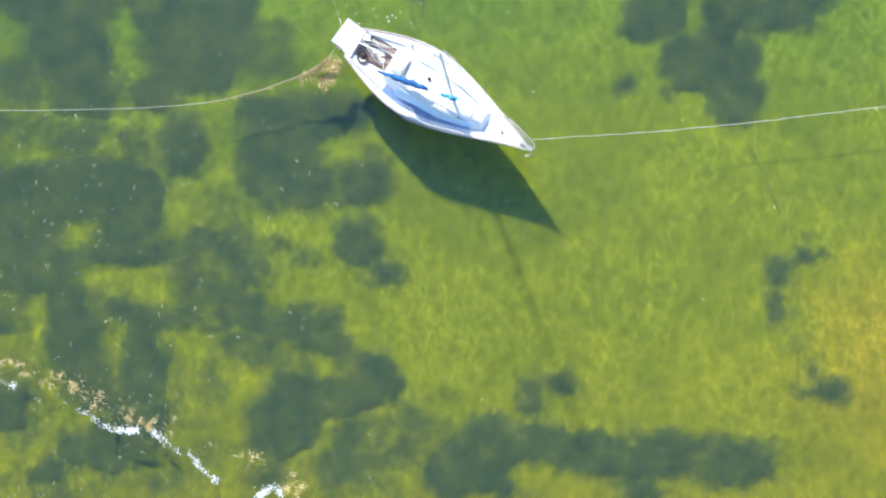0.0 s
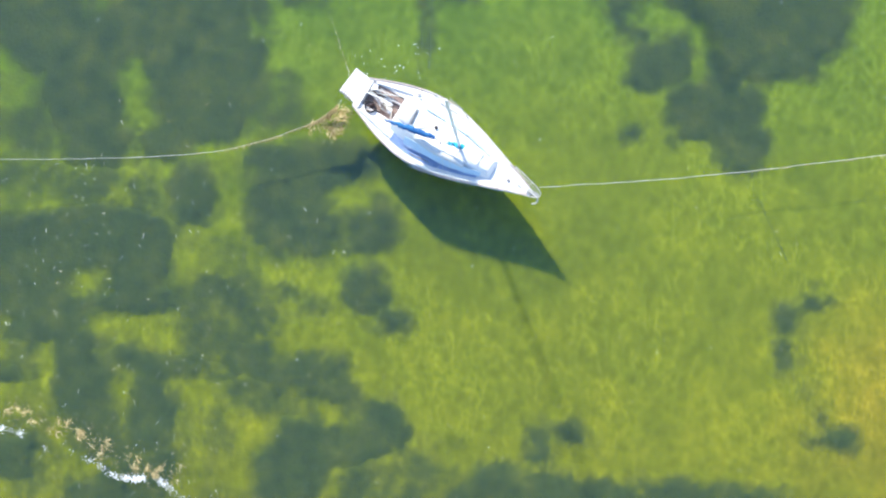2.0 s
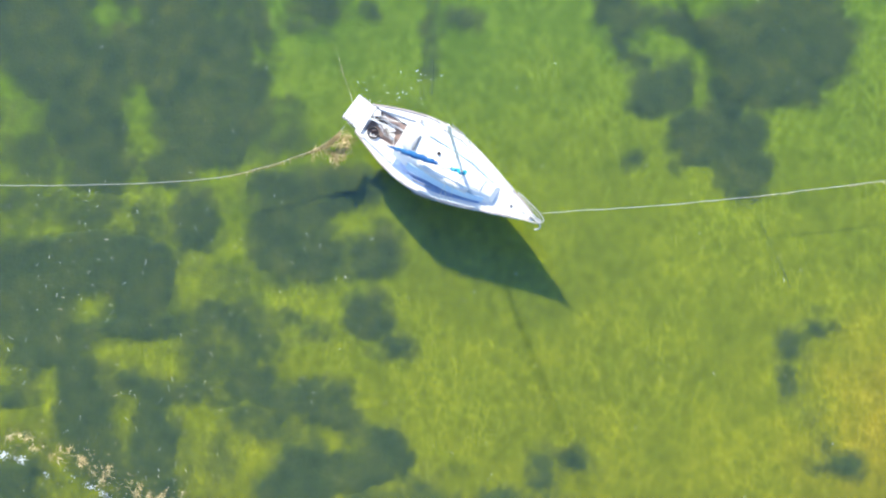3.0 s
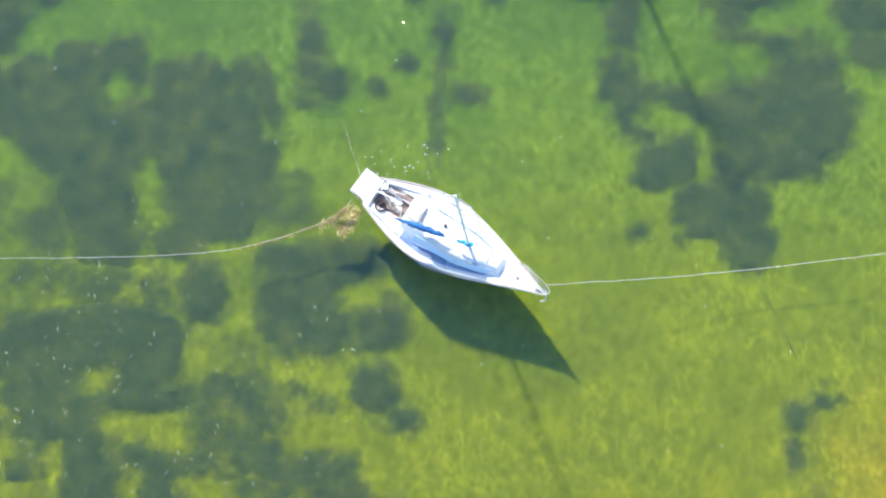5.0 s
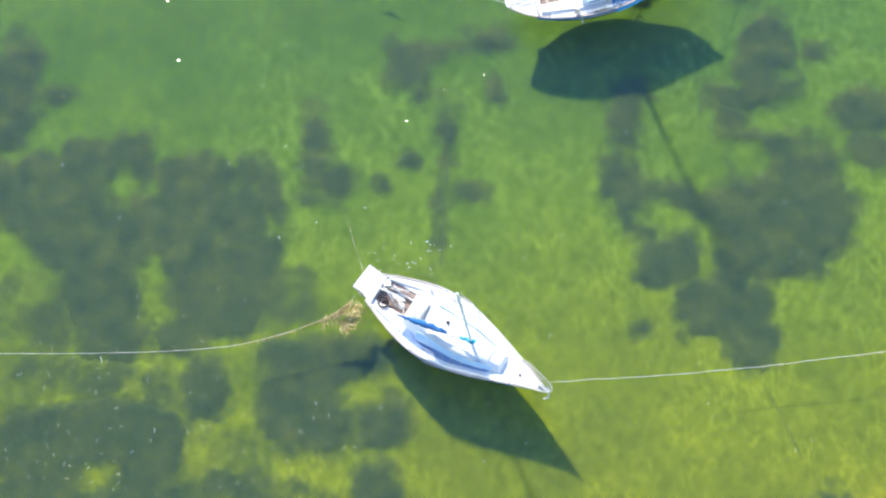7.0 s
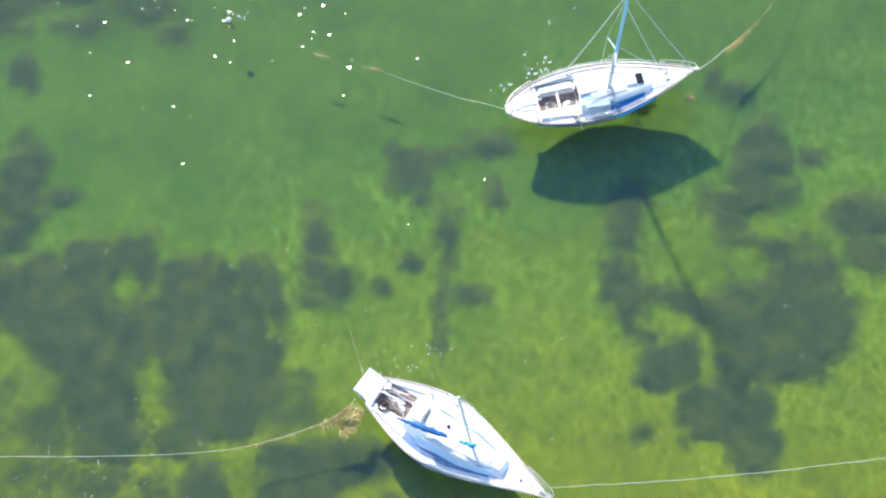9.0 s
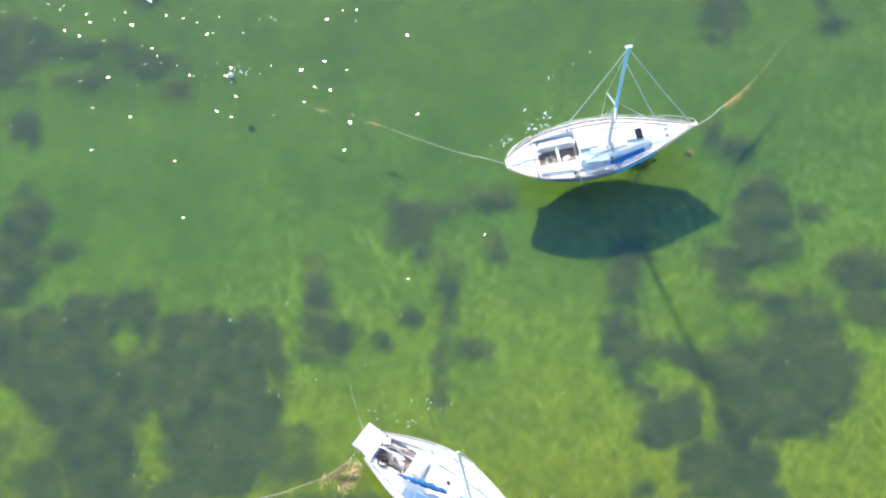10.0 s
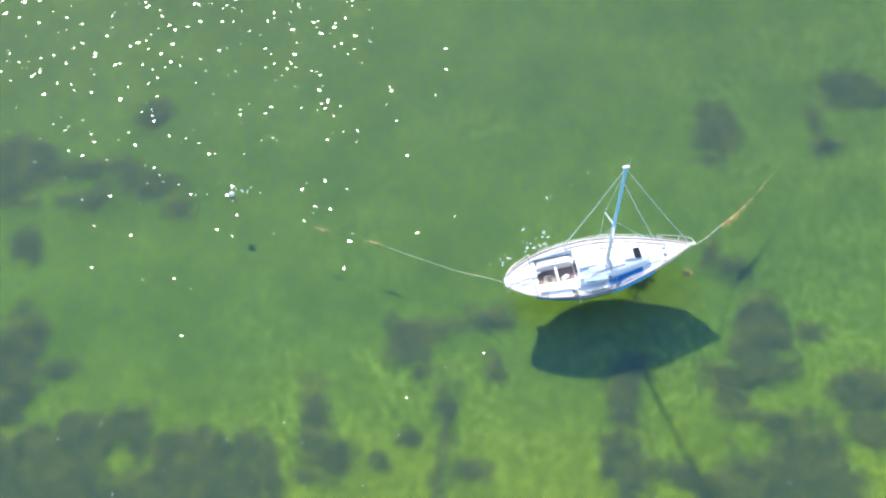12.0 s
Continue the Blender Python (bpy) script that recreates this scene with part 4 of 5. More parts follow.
    part("lower_rail", tube(B(), smooth_path([(2.75, 0.46, 1.34), (3.5, 0.24, 1.36), (3.98, 0.0, 1.38), (3.5, -0.24, 1.36), (2.75, -0.46, 1.34)], 5), 0.012, 6), STEEL, boat)
    part("bow_roller", box(B(), (0.42, 0.16, 0.08), (3.78, 0.0, 1.20), (0, -6, 0), 0.02), STEEL, boat)
    part("anchor", tube(B(), smooth_path([(3.5, -0.02, 1.25), (3.95, -0.06, 1.20), (4.05, -0.2, 1.02), (3.92, -0.32, 1.0)], 4), 0.03, 7), STEEL, boat, "small galvanised anchor on the bow")
    cleat(boat, (3.2, 0.0, base(3.2) + 0.08), 0)
    for sign in (1, -1):
        cleat(boat, (-3.35, sign * 0.66, 0.85), 20 * sign)
    part("jib_track", box(B(), (1.2, 0.03, 0.02), (-0.3, 1.12, base(-0.3) + 0.05), (0, 0, -3), 0.005), GREY, boat)
    part("jib_track", box(B(), (1.2, 0.03, 0.02), (-0.3, -0.98, base(-0.3) + 0.055), (0, 0, 6), 0.005), GREY, boat)
    boat.matrix_world = pose(-0.80, 7.44, 0, 0, 0, -31.76)
    return boat


def yacht_with_open_cockpit():
    """The yacht with a planked cockpit, a pale blue mast and wire rigging."""
    boat = tagged(new("sailing_yacht"), "white sailing yacht with pale blue mast and open brown cockpit", "sailboat", "moored yachts")
    lines = Lines([-3.9, -3.7, -3.3, -2.5, -1.5, -0.5, 0.7, 1.9, 2.8, 3.4, 3.95],
                  [0.18, 0.38, 0.66, 1.00, 1.20, 1.27, 1.17, 0.84, 0.52, 0.28, 0.03],
                  [0.82, 0.82, 0.82, 0.82, 0.83, 0.85, 0.90, 0.98, 1.05, 1.10, 1.15],
                  [0.03, 0.06, 0.14, 0.30, 0.44, 0.50, 0.47, 0.34, 0.22, 0.11, 0.02], (0.20, 0.18))
    underwater(boat, lines, 0.0, 2.0, 0.75, -2.9)
    part("hull", hull_skin(lines, 0, 0, False), GELCOAT, boat, "white gelcoat topsides")
    part("deck", deck_skin(lines, (-2.55, -0.95, 0.74)), NONSKID, boat, "chalky white deck")
    for sign in (1, -1):
        part("toe_rail", edge_strip(lines, 0.06, 0.055, 0.0, -3.85, 3.8, sign), BLEACHED, boat)
        part("sheer_stripe", edge_strip(lines, 0.085, 0.02, -0.13, -2.8, 0.45, sign), STRIPE, boat, "blue stripe below the sheer")
    part("cockpit", tub(-2.55, -0.95, 0.74, 0.86, 0.76, 0.44, 0.36), NONSKID, boat, "white cockpit seats round a deep footwell")
    planked_sole(boat, -2.53, -0.97, 0.35, 0.46, 8)
    part("thwart", box(B(), (0.10, 0.72, 0.05), (-1.72, 0.0, 0.74), (0, 0, 0), 0.012), GELCOAT, boat, "white bar across the footwell")
    part("cushion", box(B(), (1.42, 0.33, 0.08), (-1.74, 0.53, 0.80), (0, 0, 1), 0.035), SAILCLOTH, boat, "white seat cushion")
    part("folded_canvas", box(B(), (0.34, 0.20, 0.10), (-1.38, -0.12, 0.52), (0, 0, 24), 0.04), SAILCLOTH, boat, "crumpled white canvas in the footwell")
    part("bailer", lathe(B(), [(0.07, 0), (0.09, 0.12), (0.08, 0.12), (0.06, 0.02)], (-2.2, 0.15, 0.47), 12), GREY, boat, "grey bailer")
    part("coiled_line", tube(B(), [(-2.05 + (0.10 + 0.006 * k) * math.cos(k * 0.9), -0.14 + (0.09 + 0.005 * k) * math.sin(k * 0.9), 0.50 + 0.004 * k) for k in range(26)], 0.016, 5), ROPE, boat, "coil of pale line on the sole")
    for sign in (1, -1):
        part("coaming", box(B(), (1.75, 0.08, 0.09), (-1.75, sign * 0.82, 0.905), (0, 0, sign * 5), 0.03), GELCOAT, boat)
        winch(boat, (-1.15, sign * 0.98, 0.92))
    base = lambda x: float(lines.sheer(np.array([x]))[0]) - 0.02
    cabin = part("cabin", trunk([(-0.95, 0.78, 0.46), (-0.5, 0.80, 0.46), (0.3, 0.76, 0.44), (1.1, 0.64, 0.40), (1.75, 0.50, 0.34), (2.0, 0.44, 0.25), (2.12, 0.40, 0.04)], base), GELCOAT, boat, "white cabin trunk")
    for sign in (1, -1):
        for x, y, a in ((-0.45, 0.775, 0), (0.15, 0.745, 4)):
            portlight(cabin, (x, sign * y, base(x) + 0.24), (0, 0, -sign * a), 0.42)
        part("grab_rail", tube(B(), [(x, sign * (0.56 - 0.05 * k), base(x) + 0.53 - 0.03 * k) for k, x in enumerate((-0.5, 0.0, 0.5, 1.0))], 0.018, 6), TEAK, boat)
    part("cabin_side_panel", box(B(), (1.30, 0.016, 0.13), (1.02, -0.665, base(1.0) + 0.09), (5, 1, 12), 0.005), MID_BLUE, cabin, "bright blue cabin side")
    part("deck_line", side_strip(lines, 0.27, 0.20, -3.1, 2.9, 1), BLEACHED, boat, "weathered brown strip along the side deck")
    # shade on the white roof, put in as a pale blue panel
    part("roof_panel", box(B(), (1.0, 0.50, 0.03), (-0.29, -0.60, 1.285), (14, 0, -2), 0.01), SIDE_SHADE, boat, "pale blue panel painting shade on the cabin roof")
    part("side_deck_strip", side_strip(lines, 0.50, 0.045, 0.25, 1.72, -1), MID_BLUE, boat, "bright blue painted side deck")
    part("topside_panel", edge_strip(lines, 0.30, 0.02, -0.34, 0.4, 2.2, -1), MID_BLUE, boat, "bright blue panel on the topsides")
    part("seat_strip", box(B(), (1.45, 0.05, 0.02), (-1.75, 0.715, 0.80), (0, 0, 2), 0.004), TEAK, boat, "thin brown strip along the seat")
    # no opening is cut: a dark plate paints the shade inside
    part("companionway", box(B(), (0.04, 0.52, 0.42), (-0.97, 0.0, 1.05), (0, 0, 0), 0.01), DARK, boat, "dark plate in place of the shade inside the cabin entrance")
    garage = part("hatch_garage", box(B(), (0.80, 0.60, 0.08), (-0.50, 0.05, 1.36), (0, 0, 0), 0.03), GELCOAT, boat)
    part("sliding_hatch", box(B(), (0.42, 0.54, 0.04), (-0.72, 0.0, 1.43), (0, 0, 0), 0.012), GELCOAT, garage)
    fh = hatch(boat, "fore_hatch", (1.22, -0.02, base(1.22) + 0.45), (0.42, 0.46), NONSKID)
    part("hatch_window", box(B(), (0.30, 0.46, 0.06), (1.58, -0.02, base(1.56) + 0.44), (0, 6, 0), 0.02), SMOKED, fh, "smoked dark forward window")
    for y in (0.12, -0.14):
        part("deck_vent", lathe(B(), [(0.09, 0), (0.09, 0.05), (0.06, 0.08), (0.02, 0.085)], (2.75, y, base(2.75) + 0.06), 12), STEEL, boat)
    part("anchor_hatch", box(B(), (0.40, 0.34, 0.03), (2.86, 0.0, base(2.86) + 0.07), (0, -4, 0), 0.01), GELCOAT, boat)
    mast_with_rig(boat, (0.33, -0.06, 1.36), (0.24, -0.30, 8.9), 0.074, MAST_BLUE, 4.4, 0.62, 0.22, (0.34, 1.12, 0.92), (3.88, 0, 1.16), (-1.09, 1.20, 0.88), 0.26, "pale blue mast", 0.015)
    part("mast_sleeve", tube(B(), [(0.328, -0.065, 1.40), (0.31, -0.11, 2.8), (0.292, -0.155, 4.25)], 0.082, 12), SAILCLOTH, boat, "white tube round the lower mast")
    part("deck_line", box(B(), (1.22, 0.085, 0.016), (2.35, -0.42, 1.052), (5, -4, 2), 0.004), PALE_BLUE, boat, "turquoise line painted on the foredeck")
    wire("inner_forestay", boat, (2.6, 0.0, 1.08), (0.30, -0.10, 7.6), 0.009)
    wire("jib_halyard", boat, (2.55, 0.42, 1.1), (0.30, -0.08, 7.7), 0.008, SAILCLOTH)
    wire("topping_lift", boat, (2.5, 0.40, 1.15), (0.32, -0.1, 4.6), 0.010, SAILCLOTH)
    part("mast_winch", lathe(B(), [(0.06, 0), (0.04, 0.03), (0.04, 0.08), (0.055, 0.10)], (0.2, -0.3, 1.38), 12), STEEL, boat)
    part("halyard_tail", tube(B(), smooth_path([(0.33, -0.12, 1.5), (0.42, -0.35, 1.40), (0.36, -0.62, 1.30), (0.10, -0.82, 1.0), (-0.1, -0.95, 0.95)], 5), 0.016, 5), ROPE, boat)
    # narrow stern: a rail, an outboard bracket, a rudder head
    part("stern_rail", tube(B(), smooth_path([(-2.7, 0.88, 1.16), (-3.35, 0.58, 1.18), (-3.75, 0.24, 1.20), (-3.84, 0.0, 1.20), (-3.75, -0.24, 1.20), (-3.35, -0.58, 1.18), (-2.7, -0.88, 1.16)], 5), 0.015, 7), STEEL, boat)
    for x, y in ((-2.7, 0.88), (-3.35, 0.57), (-3.74, 0.22), (-3.74, -0.22), (-3.35, -0.57), (-2.7, -0.88)):
        part("rail_leg", tube(B(), [(x, y, 0.84), (x, y, 1.17)], 0.014, 6), STEEL, boat)
    part("tiller", tube(B(), smooth_path([(-3.55, -0.02, 0.98), (-3.0, 0.05, 1.0), (-2.4, 0.08, 0.96)], 5), 0.028, 7), GELCOAT, boat)
    part("lazarette_hatch", box(B(), (0.5, 0.55, 0.04), (-3.05, 0.0, base(-3.05) + 0.08), (0, 0, 0), 0.012), GELCOAT, boat)
    part("mainsheet_traveller", tube(B(), [(-2.75, 0.85, 0.98), (-2.75, 0.0, 1.0), (-2.75, -0.85, 0.98)], 0.022, 7), GREY, boat, "grey traveller bar across the stern deck")
    rails(boat, lines, (-2.3, -1.0, 0.5, 1.8, 2.75), 0.36)
    pulpit(boat, [(2.6, 0.58, 1.42), (3.2, 0.40, 1.46), (3.80, 0.15, 1.50), (3.93, 0.0, 1.50), (3.80, -0.15, 1.50), (3.2, -0.40, 1.46), (2.6, -0.58, 1.42)],
           [((2.6, s * 0.55, 1.05), (2.6, s * 0.58, 1.42)) for s in (1, -1)] + [((3.4, s * 0.22, 1.1), (3.42, s * 0.31, 1.475)) for s in (1, -1)])
    part("lower_rail", tube(B(), smooth_path([(2.6, 0.57, 1.24), (3.4, 0.28, 1.28), (3.86, 0.0, 1.32), (3.4, -0.28, 1.28), (2.6, -0.57, 1.24)], 5), 0.012, 6), STEEL, boat)
    part("bow_roller", box(B(), (0.45, 0.14, 0.08), (3.85, 0.0, 1.18), (0, -6, 0), 0.02), STEEL, boat)
    part("fender_line", tube(B(), [(-1.05, -1.24, 0.88), (-1.06, -1.32, 0.62), (-1.07, -1.34, 0.45)], 0.012, 5), ROPE, boat)
    part("outrigger_bracket", tube(B(), [(-1.25, -1.05, 0.98), (-1.15, -1.25, 1.05), (-1.05, -1.50, 0.80)], 0.030, 7), GREY, boat, "grey bracket over the side")
    part("side_block", box(B(), (0.20, 0.12, 0.12), (-1.22, -1.05, 0.98), (0, 0, 20), 0.02), DARK, boat)
    part("fender", tube(B(), smooth_path([(-0.55, -1.16, 0.92), (-0.25, -1.14, 0.95), (0.0, -1.10, 0.93)], 4), 0.05, 8), GREY, boat, "grey fender lying on the gunwale")
    part("side_block", box(B(), (0.16, 0.14, 0.12), (0.05, -1.08, 0.98), (0, 0, -10), 0.02), SAILCLOTH, boat)
    cleat(boat, (3.15, 0.0, base(3.15) + 0.08), 0)
    cleat(boat, (-3.6, 0.0, base(-3.6) + 0.08), 90)
    boat.matrix_world = pose(5.02, 21.72, 0, 0, 0, 11.22)
    return boat


yacht_with_blue_cover()
yacht_with_open_cockpit()

# ---- mooring lines, buoy and drifting weed ----
def strands(bm, at, count, reach, rng, size=(0.10, 0.32), width=0.012, hang=(0.0, -1.0), z=(0.0, 0.03), wild=0.9):
    """Curled strips of weed about a point; each a narrow bent ribbon."""
    for _ in range(count):
        x, y = at[0] + rng.normal(0, reach), at[1] + rng.normal(0, reach)
        a = math.atan2(hang[1], hang[0]) + rng.normal(0, wild)
        long, curl = rng.uniform(*size), rng.normal(0, 1.2)
        w, pts = width * rng.uniform(0.6, 1.5), []
        h = at[2] + rng.uniform(*z)
        for k in range(5):
            pts.append((x, y, h + 0.01 * math.sin(k * 1.7)))
            x, y, a = x + math.cos(a) * long / 4, y + math.sin(a) * long / 4, a + curl / 4
        row = []
        for k, p in enumerate(pts):
            q = pts[min(k + 1, 4)] if k < 4 else p
            o = pts[max(k - 1, 0)]
            d = Vector((q[0] - o[0], q[1] - o[1], 0)).normalized()
            t = w * (1 - 0.7 * k / 4)
            row.append((bm.verts.new((p[0] - d.y * t, p[1] + d.x * t, p[2])), bm.verts.new((p[0] + d.y * t, p[1] - d.x * t, p[2] + 0.008))))
        for a0, b0 in zip(row, row[1:]):
            bm.faces.new((a0[0], a0[1], b0[1], b0[0]))


def mooring_line(label, points, radius, dry, growth, seed, hang=(0.2, -1.0)):
    """A rope through the points; the growth lists (where along it 0..1, spread, strands, size) of hanging weed."""
    rng = np.random.default_rng(seed)
    path = smooth_path(points, 14)
    path = [p + Vector((0.0, 0.02 * noise.noise(p * 1.3), 0.006 * noise.noise(p * 3.1))) for p in path]
    cut = int(len(path) * dry)
    rope = link_mesh("mooring_line", tube(B(), path[:cut + 1], radius, 7), ROPE, None, label, True, "rope", "mooring lines")
    if cut < len(path) - 2:
        part("sunken_end", tube(B(), path[cut:], radius * 0.9, 6, radius * 0.7), ROPE_WET, rope, "rope under water, covered in algae")
    for at, spread, count, size in growth:
        bm = B()
        for _ in range(count):
            p = path[int(min(max(rng.normal(at, spread), 0), 0.999) * len(path))]
            strands(bm, (p.x, p.y, max(p.z, -0.02)), 1, 0.012, rng, size, 0.009, hang, (0.004, 0.03), 0.55)
        tagged(part("weed_growth", bm, WRACK, rope, "tan weed hanging from the rope", False), kind="stuff")
    return rope


mooring_line("long sagging stern line hung with tan weed",
             [(-4.62, 9.08, 0.72), (-4.95, 8.80, 0.45), (-5.6, 8.42, 0.12), (-6.6, 8.03, 0.03), (-8.2, 7.55, 0.02), (-9.8, 7.25, 0.01), (-13.0, 7.08, 0.01), (-18.2, 7.06, 0.02), (-30, 7.4, -0.2)], 0.0078, 0.97,
             [(0.15, 0.035, 90, (0.14, 0.40)), (0.22, 0.045, 110, (0.10, 0.28)), (0.31, 0.05, 60, (0.06, 0.20)), (0.46, 0.06, 80, (0.05, 0.16)), (0.58, 0.15, 60, (0.03, 0.08))], 3)
mooring_line("taut bow line running off to deeper water",
             [(2.60, 5.68, 1.17), (4.6, 5.86, 0.72), (7.0, 6.05, 0.30), (9.0, 6.25, 0.08), (10.8, 6.42, 0.03), (13.4, 6.72, 0.02), (15.8, 7.0, 0.012), (16.6, 7.1, 0.0), (24, 8.0, -0.6)], 0.009, 0.80,
             [(0.55, 0.03, 24, (0.05, 0.14)), (0.68, 0.04, 40, (0.05, 0.16)), (0.76, 0.015, 30, (0.10, 0.22)), (0.79, 0.01, 20, (0.10, 0.2))], 4)
mooring_line("stern line leading to a white buoy",
             [(1.22, 20.92, 0.90), (0.2, 21.45, 0.42), (-0.98, 21.95, 0.10), (-2.6, 22.62, 0.01), (-4.3, 23.29, -0.02), (-5.6, 23.7, -0.05), (-6.9, 24.08, -0.03), (-8.4, 24.8, -0.35), (-10.5, 25.62, -0.12)], 0.008, 0.46,
             [(0.17, 0.05, 30, (0.05, 0.14)), (0.50, 0.016, 55, (0.10, 0.25)), (0.72, 0.016, 45, (0.10, 0.25))], 5, (1.0, -0.35))
mooring_line("bow line dipping under water, wrapped in weed",
             [(8.98, 22.47, 1.14), (9.6, 23.1, 0.55), (10.36, 23.92, 0.10), (11.04, 24.51, 0.0), (11.9, 25.4, -0.06), (12.83, 26.51, -0.25), (14.2, 28.3, -0.9)], 0.014, 0.5,
             [(0.44, 0.05, 150, (0.10, 0.30)), (0.55, 0.05, 110, (0.08, 0.24)), (0.72, 0.06, 40, (0.05, 0.12))], 6, (0.6, -0.8))
mooring_line("thin dark line trailing from the stern platform",
             [(-4.35, 10.0, 0.55), (-4.5, 10.5, 0.1), (-4.75, 11.2, -0.05), (-4.96, 11.93, -0.2), (-5.3, 12.8, -0.6)], 0.008, 0.25,
             [(0.5, 0.15, 26, (0.04, 0.10))], 7)

rng = np.random.default_rng(11)
bm = B()
for cx, cy, k in ((-4.58, 8.78, 45), (-4.66, 8.58, 55), (-4.88, 8.46, 36), (-4.74, 8.26, 55), (-5.02, 8.14, 62), (-5.06, 7.98, 36), (-5.35, 8.34, 30), (-5.75, 8.2, 22)):
    strands(bm, (cx, cy, 0.01), k, 0.13, rng, (0.08, 0.26), 0.015, (0.3, -1.0), (0.0, 0.08))
link_mesh("weed_clump", bm, WRACK, None, "matted tan weed floating under the stern line", False, "seaweed", "", "stuff")

# mooring buoy
buoy = link_mesh("mooring_buoy", lathe(B(), [(0.05, -0.22), (0.16, -0.16), (0.235, -0.02), (0.24, 0.08), (0.19, 0.20), (0.10, 0.27), (0.03, 0.29)], (0, 0, 0), 20), BUOY_WHITE, None,
                 "weathered white mooring buoy with a dark eye", True, "buoy")
part("lifting_eye", tube(B(), [(0.07 * math.cos(a), 0, 0.32 + 0.07 * math.sin(a)) for a in np.linspace(0, 2 * math.pi, 14)], 0.015, 6), STEEL, buoy)
part("waterline_band", lathe(B(), [(0.225, -0.06), (0.248, -0.01), (0.248, 0.04), (0.24, 0.05)], (0, 0, 0), 20), ROPE_WET, buoy, "green slime round the waterline")
part("chain", tube(B(), smooth_path([(0, 0, -0.2), (0.05, -0.12, -0.26), (0.12, -0.26, -0.30), (0.17, -0.36, -0.36)], 5), 0.03, 6), DARK, buoy, "short dark mooring chain")
buoy.matrix_world = pose(-10.56, 25.7, 0.02, 0, 6, 20) @ Matrix.Diagonal((0.50, 0.50, 0.50, 1))
bm = B()
strands(bm, (-10.46, 25.52, -0.05), 16, 0.06, np.random.default_rng(9), (0.10, 0.26), 0.016, (0.6, -1.0), (-0.03, 0.03))
link_mesh("weed_clump", bm, EELGRASS, None, "brown weed trailing below the mooring buoy", False, "seaweed", "", "stuff")

# dark weed and an old line hanging off the hull of the far yacht
bm = B()
for cx, cy, k in ((6.45, 21.35, 40), (6.75, 21.25, 55), (7.05, 21.45, 30), (6.6, 20.75, 25), (7.3, 21.7, 20)):
    strands(bm, (cx, cy, -0.12), k, 0.12, rng, (0.10, 0.32), 0.020, (0.3, -0.6), (-0.15, 0.05))
link_mesh("weed_tangle", bm, EELGRASS, None, "dark weed tangle hanging beside the far hull", False, "seaweed", "", "stuff")
bm = B()
strands(bm, (8.75, 21.75, 0.0), 45, 0.09, rng, (0.08, 0.2), 0.018, (0.3, -0.6), (0.0, 0.04))
link_mesh("weed_clump", bm, WRACK, None, "small tan weed clump below the far bow", False, "seaweed", "", "stuff")

# a length of old cable half buried in the sea floor
cable = [(-1.05, 16.9), (-1.12, 16.0), (-1.22, 15.0), (-1.22, 14.0), (-1.34, 13.0), (-1.4, 12.2), (-1.40, 11.3), (-1.45, 10.7)]
link_mesh("seabed_cable", tube(B(), smooth_path([(x, y, floor_z(x, y) + 0.01) for x, y in cable], 5), 0.035, 6), EELGRASS, None, "old dark cable lying on the sea floor", True, "cable")
cable = [(-1.55, 14.6), (-1.62, 13.4), (-1.70, 12.4), (-1.72, 11.6)]
link_mesh("seabed_cable", tube(B(), smooth_path([(x, y, floor_z(x, y) + 0.01) for x, y in cable], 5), 0.028, 6), EELGRASS, None, "old dark cable lying on the sea floor", True, "cable")
chain_run = [(10.9, 6.0), (11.5, 4.6), (12.1, 3.2), (12.6, 1.9)]
link_mesh("seabed_cable", tube(B(), smooth_path([(x, y, floor_z(x, y) - 0.006) for x, y in chain_run], 5), 0.016, 6), EELGRASS, None, "half-buried cable on yellow turf", True, "cable")


# ---- drift line: foam and tan weed ----
def foam_streak(points, seed):
    """White bubbles strewn along a line, thick and thin by turns."""
    rng = np.random.default_rng(seed)
    bm, path = B(), smooth_path([(x, y, 0.0) for x, y in points], 20)
    for p in path:
        thick = max(0.0, 1.0 * noise.noise(p * 0.9 + Vector((3, seed, 0))) + 0.8 * noise.noise(p * 3.4 + Vector((seed, 1, 0))) + 0.32)
        for _ in range(int(11 * thick)):
            r = rng.uniform(0.006, 0.026) * (0.6 + thick)
            at = p + Vector((rng.normal(0, 0.075), rng.normal(0, 0.07), 0.004))
            bmesh.ops.create_icosphere(bm, subdivisions=1, radius=r, matrix=Matrix.Translation(at) @ Matrix.Diagonal((1.0, 0.8, 0.35, 1)))
    link_mesh("foam_line", bm, FOAM_AND_GLINT, None, "broken streak of white sea foam", True, "foam", "", "stuff")


foam_streak([(-17.47, -3.0), (-16.73, -3.17), (-16.09, -3.46), (-15.56, -3.88)], 6)
foam_streak([(-15.0, -3.3), (-14.8, -3.75), (-14.3, -4.1), (-13.7, -4.35), (-13.1, -4.75), (-12.4, -4.9), (-11.9, -4.85)], 2)
foam_streak([(-11.4, -4.95), (-11.0, -5.25), (-10.5, -5.65), (-10.1, -5.7), (-9.75, -6.1), (-9.5, -6.4), (-8.9, -6.8)], 3)
foam_streak([(-7.5, -7.4), (-7.2, -7.1), (-6.8, -7.0), (-6.6, -7.4), (-6.3, -7.9)], 4)

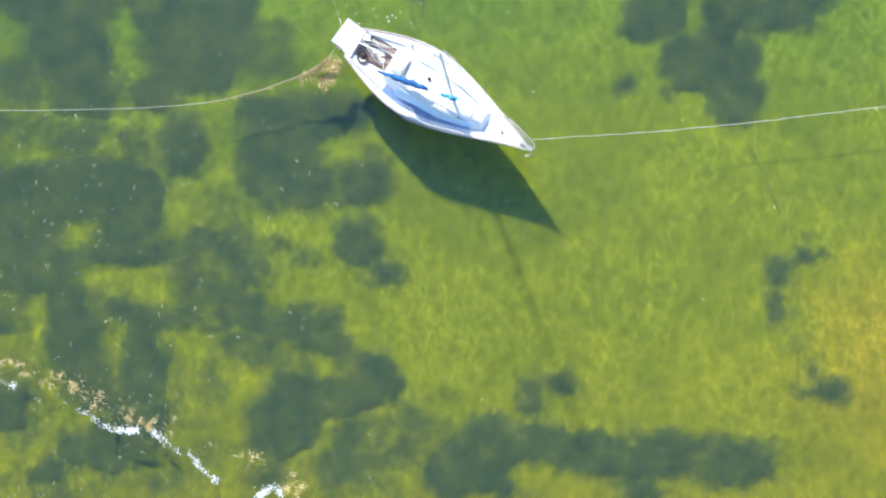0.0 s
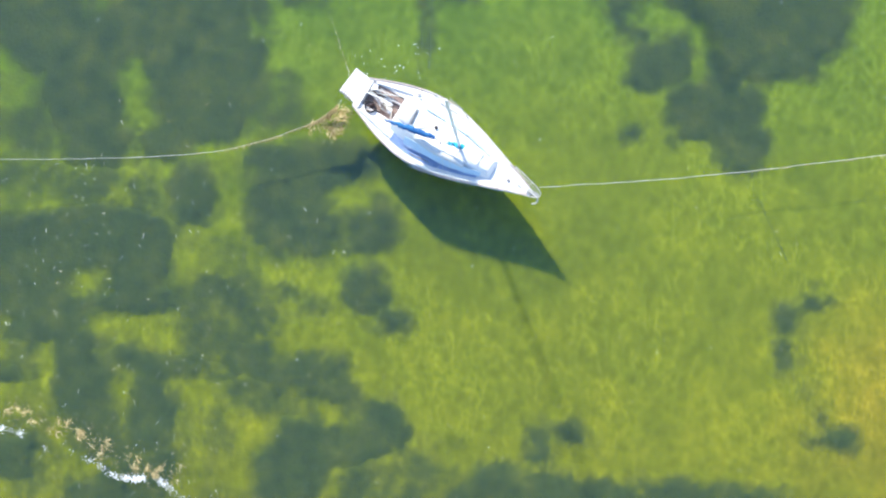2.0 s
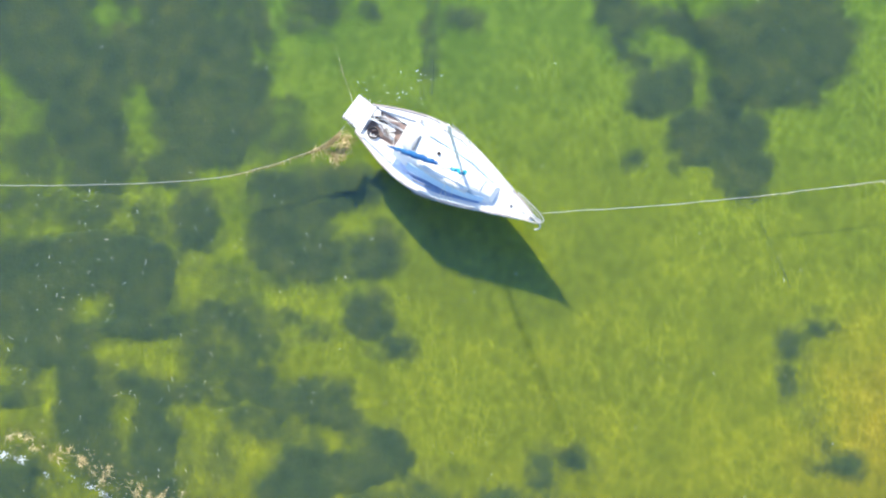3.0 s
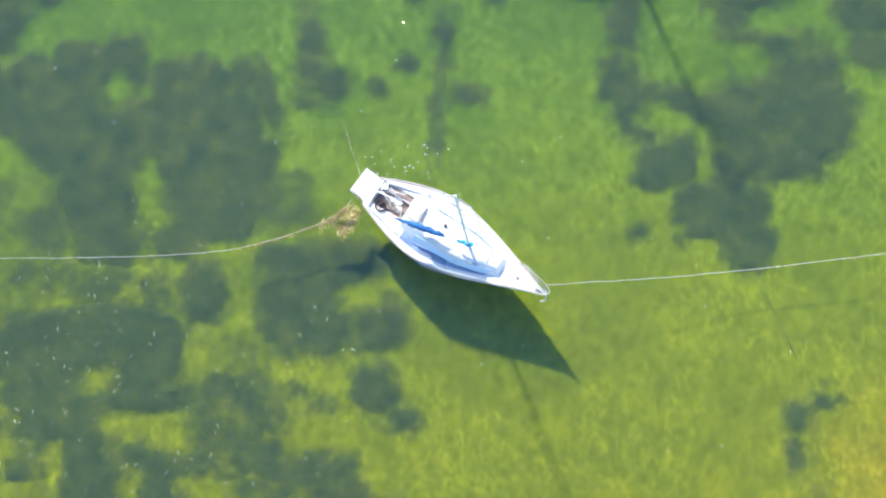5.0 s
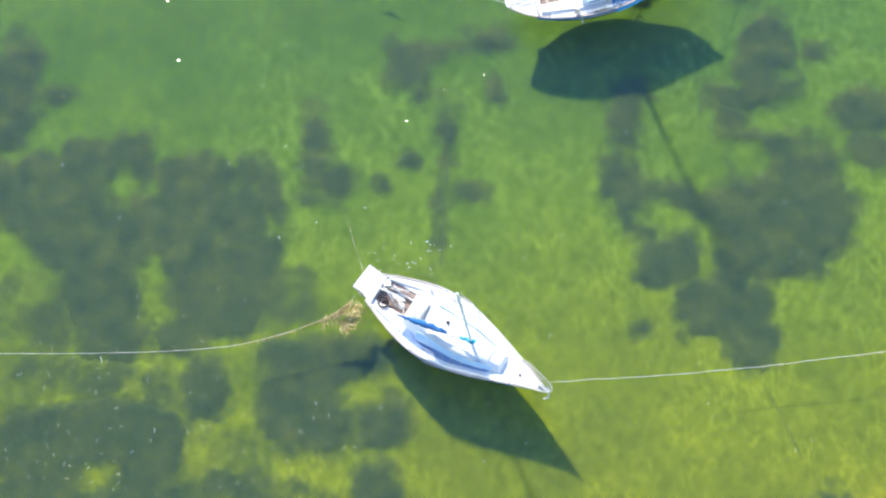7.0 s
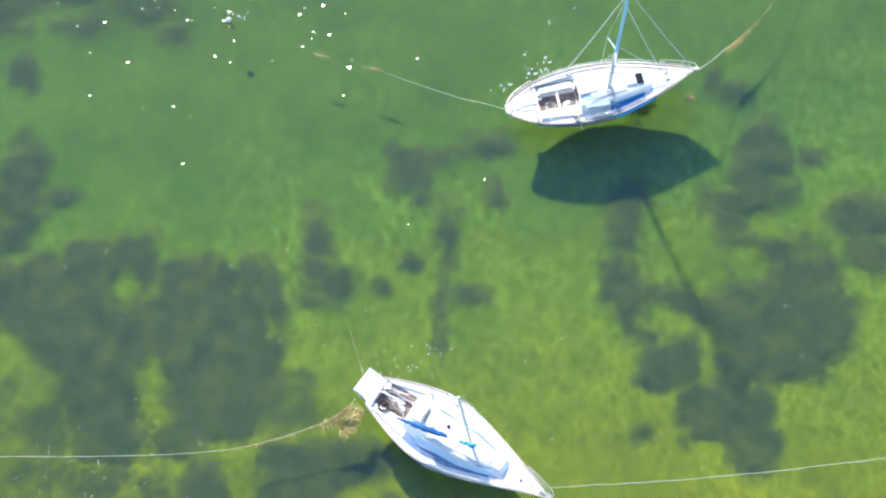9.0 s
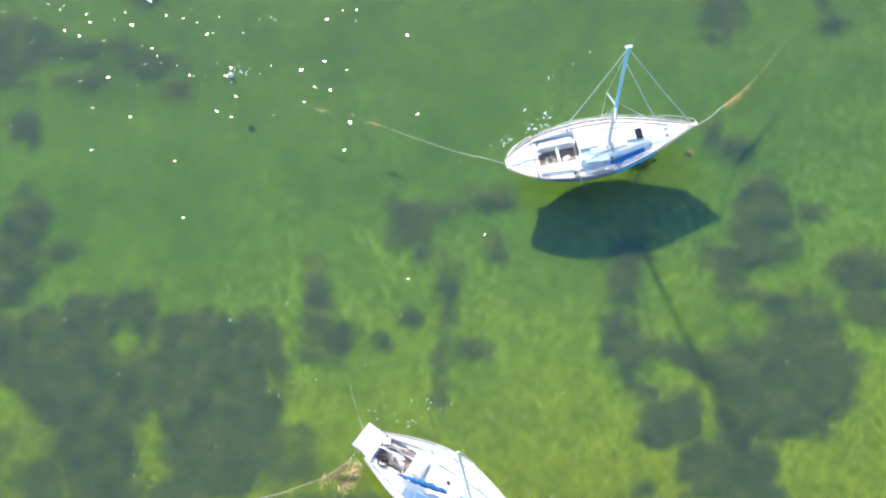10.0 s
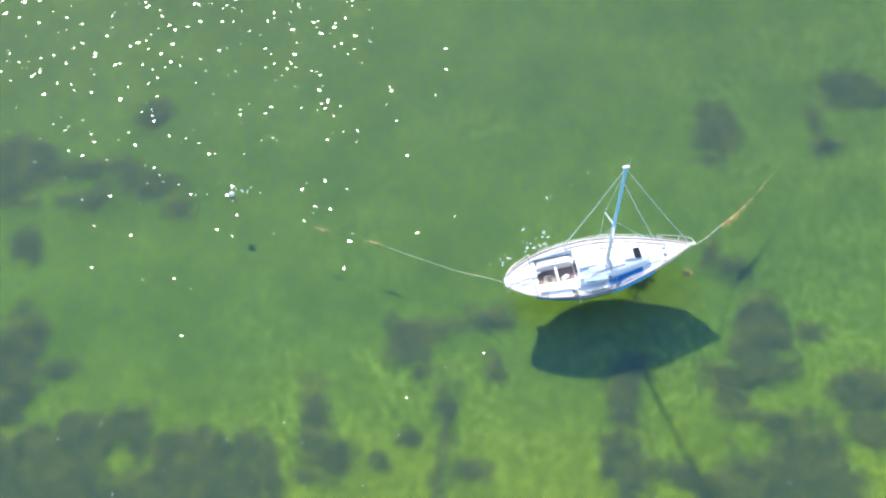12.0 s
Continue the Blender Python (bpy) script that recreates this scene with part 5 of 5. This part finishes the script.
rng = np.random.default_rng(21)
bm = B()
for cx, cy, k, reach in ((-16.9, -2.4, 60, 0.35), (-16.0, -2.7, 45, 0.3), (-15.0, -3.0, 40, 0.25), (-14.1, -3.3, 70, 0.3), (-13.6, -3.8, 70, 0.25), (-12.6, -4.1, 50, 0.3),
                         (-11.4, -4.5, 60, 0.3), (-10.9, -4.6, 20, 0.3), (-8.0, -5.9, 30, 0.25), (-7.3, -5.9, 20, 0.3), (-6.3, -6.8, 60, 0.22), (-6.1, -7.3, 60, 0.2)):
    strands(bm, (cx, cy, 0.0), int(k * 0.7), reach, rng, (0.04, 0.14), 0.009, (0.6, -0.5), (0.002, 0.02))
    for _ in range(3):
        tuft = (cx + rng.normal(0, reach), cy + rng.normal(0, reach), 0.0)
        strands(bm, tuft, int(k * 0.3), 0.07, rng, (0.05, 0.20), 0.010, (0.6, -0.5), (0.002, 0.02))
link_mesh("drift_weed", bm, WRACK, None, "tan drift weed gathered along the foam", False, "seaweed", "", "stuff")

# single strands drifting on the surface, thickest on the west side
bm = B()
for _ in range(260):
    x = -18 + abs(rng.normal(0, 1)) * 6.5
    strands(bm, (x, rng.uniform(-8, 8), 0.0), 1, 0.1, rng, (0.05, 0.24), 0.006, (0.2, -1), (0.002, 0.012))
for _ in range(150):
    strands(bm, (rng.uniform(-18, 17), rng.uniform(-8, 20), 0.0), 1, 0.1, rng, (0.06, 0.2), 0.006, (0.2, -1), (0.002, 0.012))
link_mesh("drift_weed", bm, PALE_WEED, None, "single pale weed strands drifting on the surface", False, "seaweed", "", "stuff")

# foam flecks near the yachts; by far hull and buoy white grains imitate glints
bm = B()
for cx, cy, reach, k in ((-2.6, 10.6, 0.55, 14), (-1.6, 11.3, 0.35, 7), (-3.6, 10.6, 0.4, 6), (-10.2, 25.9, 0.35, 16), (-4, 18, 8, 14), (2, 2, 9, 10),
                         (1.0, 22.3, 0.12, 5), (1.3, 22.5, 0.15, 6), (2.2, 22.9, 0.2, 12), (2.5, 23.1, 0.2, 8), (2.05, 23.9, 0.1, 5), (2.85, 23.7, 0.15, 7), (3.0, 23.4, 0.12, 5), (3.1, 25.4, 0.12, 3), (4.9, 26.7, 0.05, 1)):
    for _ in range(k):
        r = rng.uniform(0.009, 0.020 if cy < 22 else 0.030)
        at = Vector((cx + rng.normal(0, reach), cy + rng.normal(0, reach * 0.8), 0.003))
        bmesh.ops.create_icosphere(bm, subdivisions=1, radius=r, matrix=Matrix.Translation(at) @ pose(0, 0, 0, 0, 0, rng.normal(45, 22)) @ Matrix.Diagonal((2.1, 0.8, 0.3, 1)))
link_mesh("foam_and_glint_flecks", bm, FOAM_AND_GLINT, None, "tiny white flecks: foam by the near hull, made glints by the far hull and buoy", True, "foam", "", "stuff")
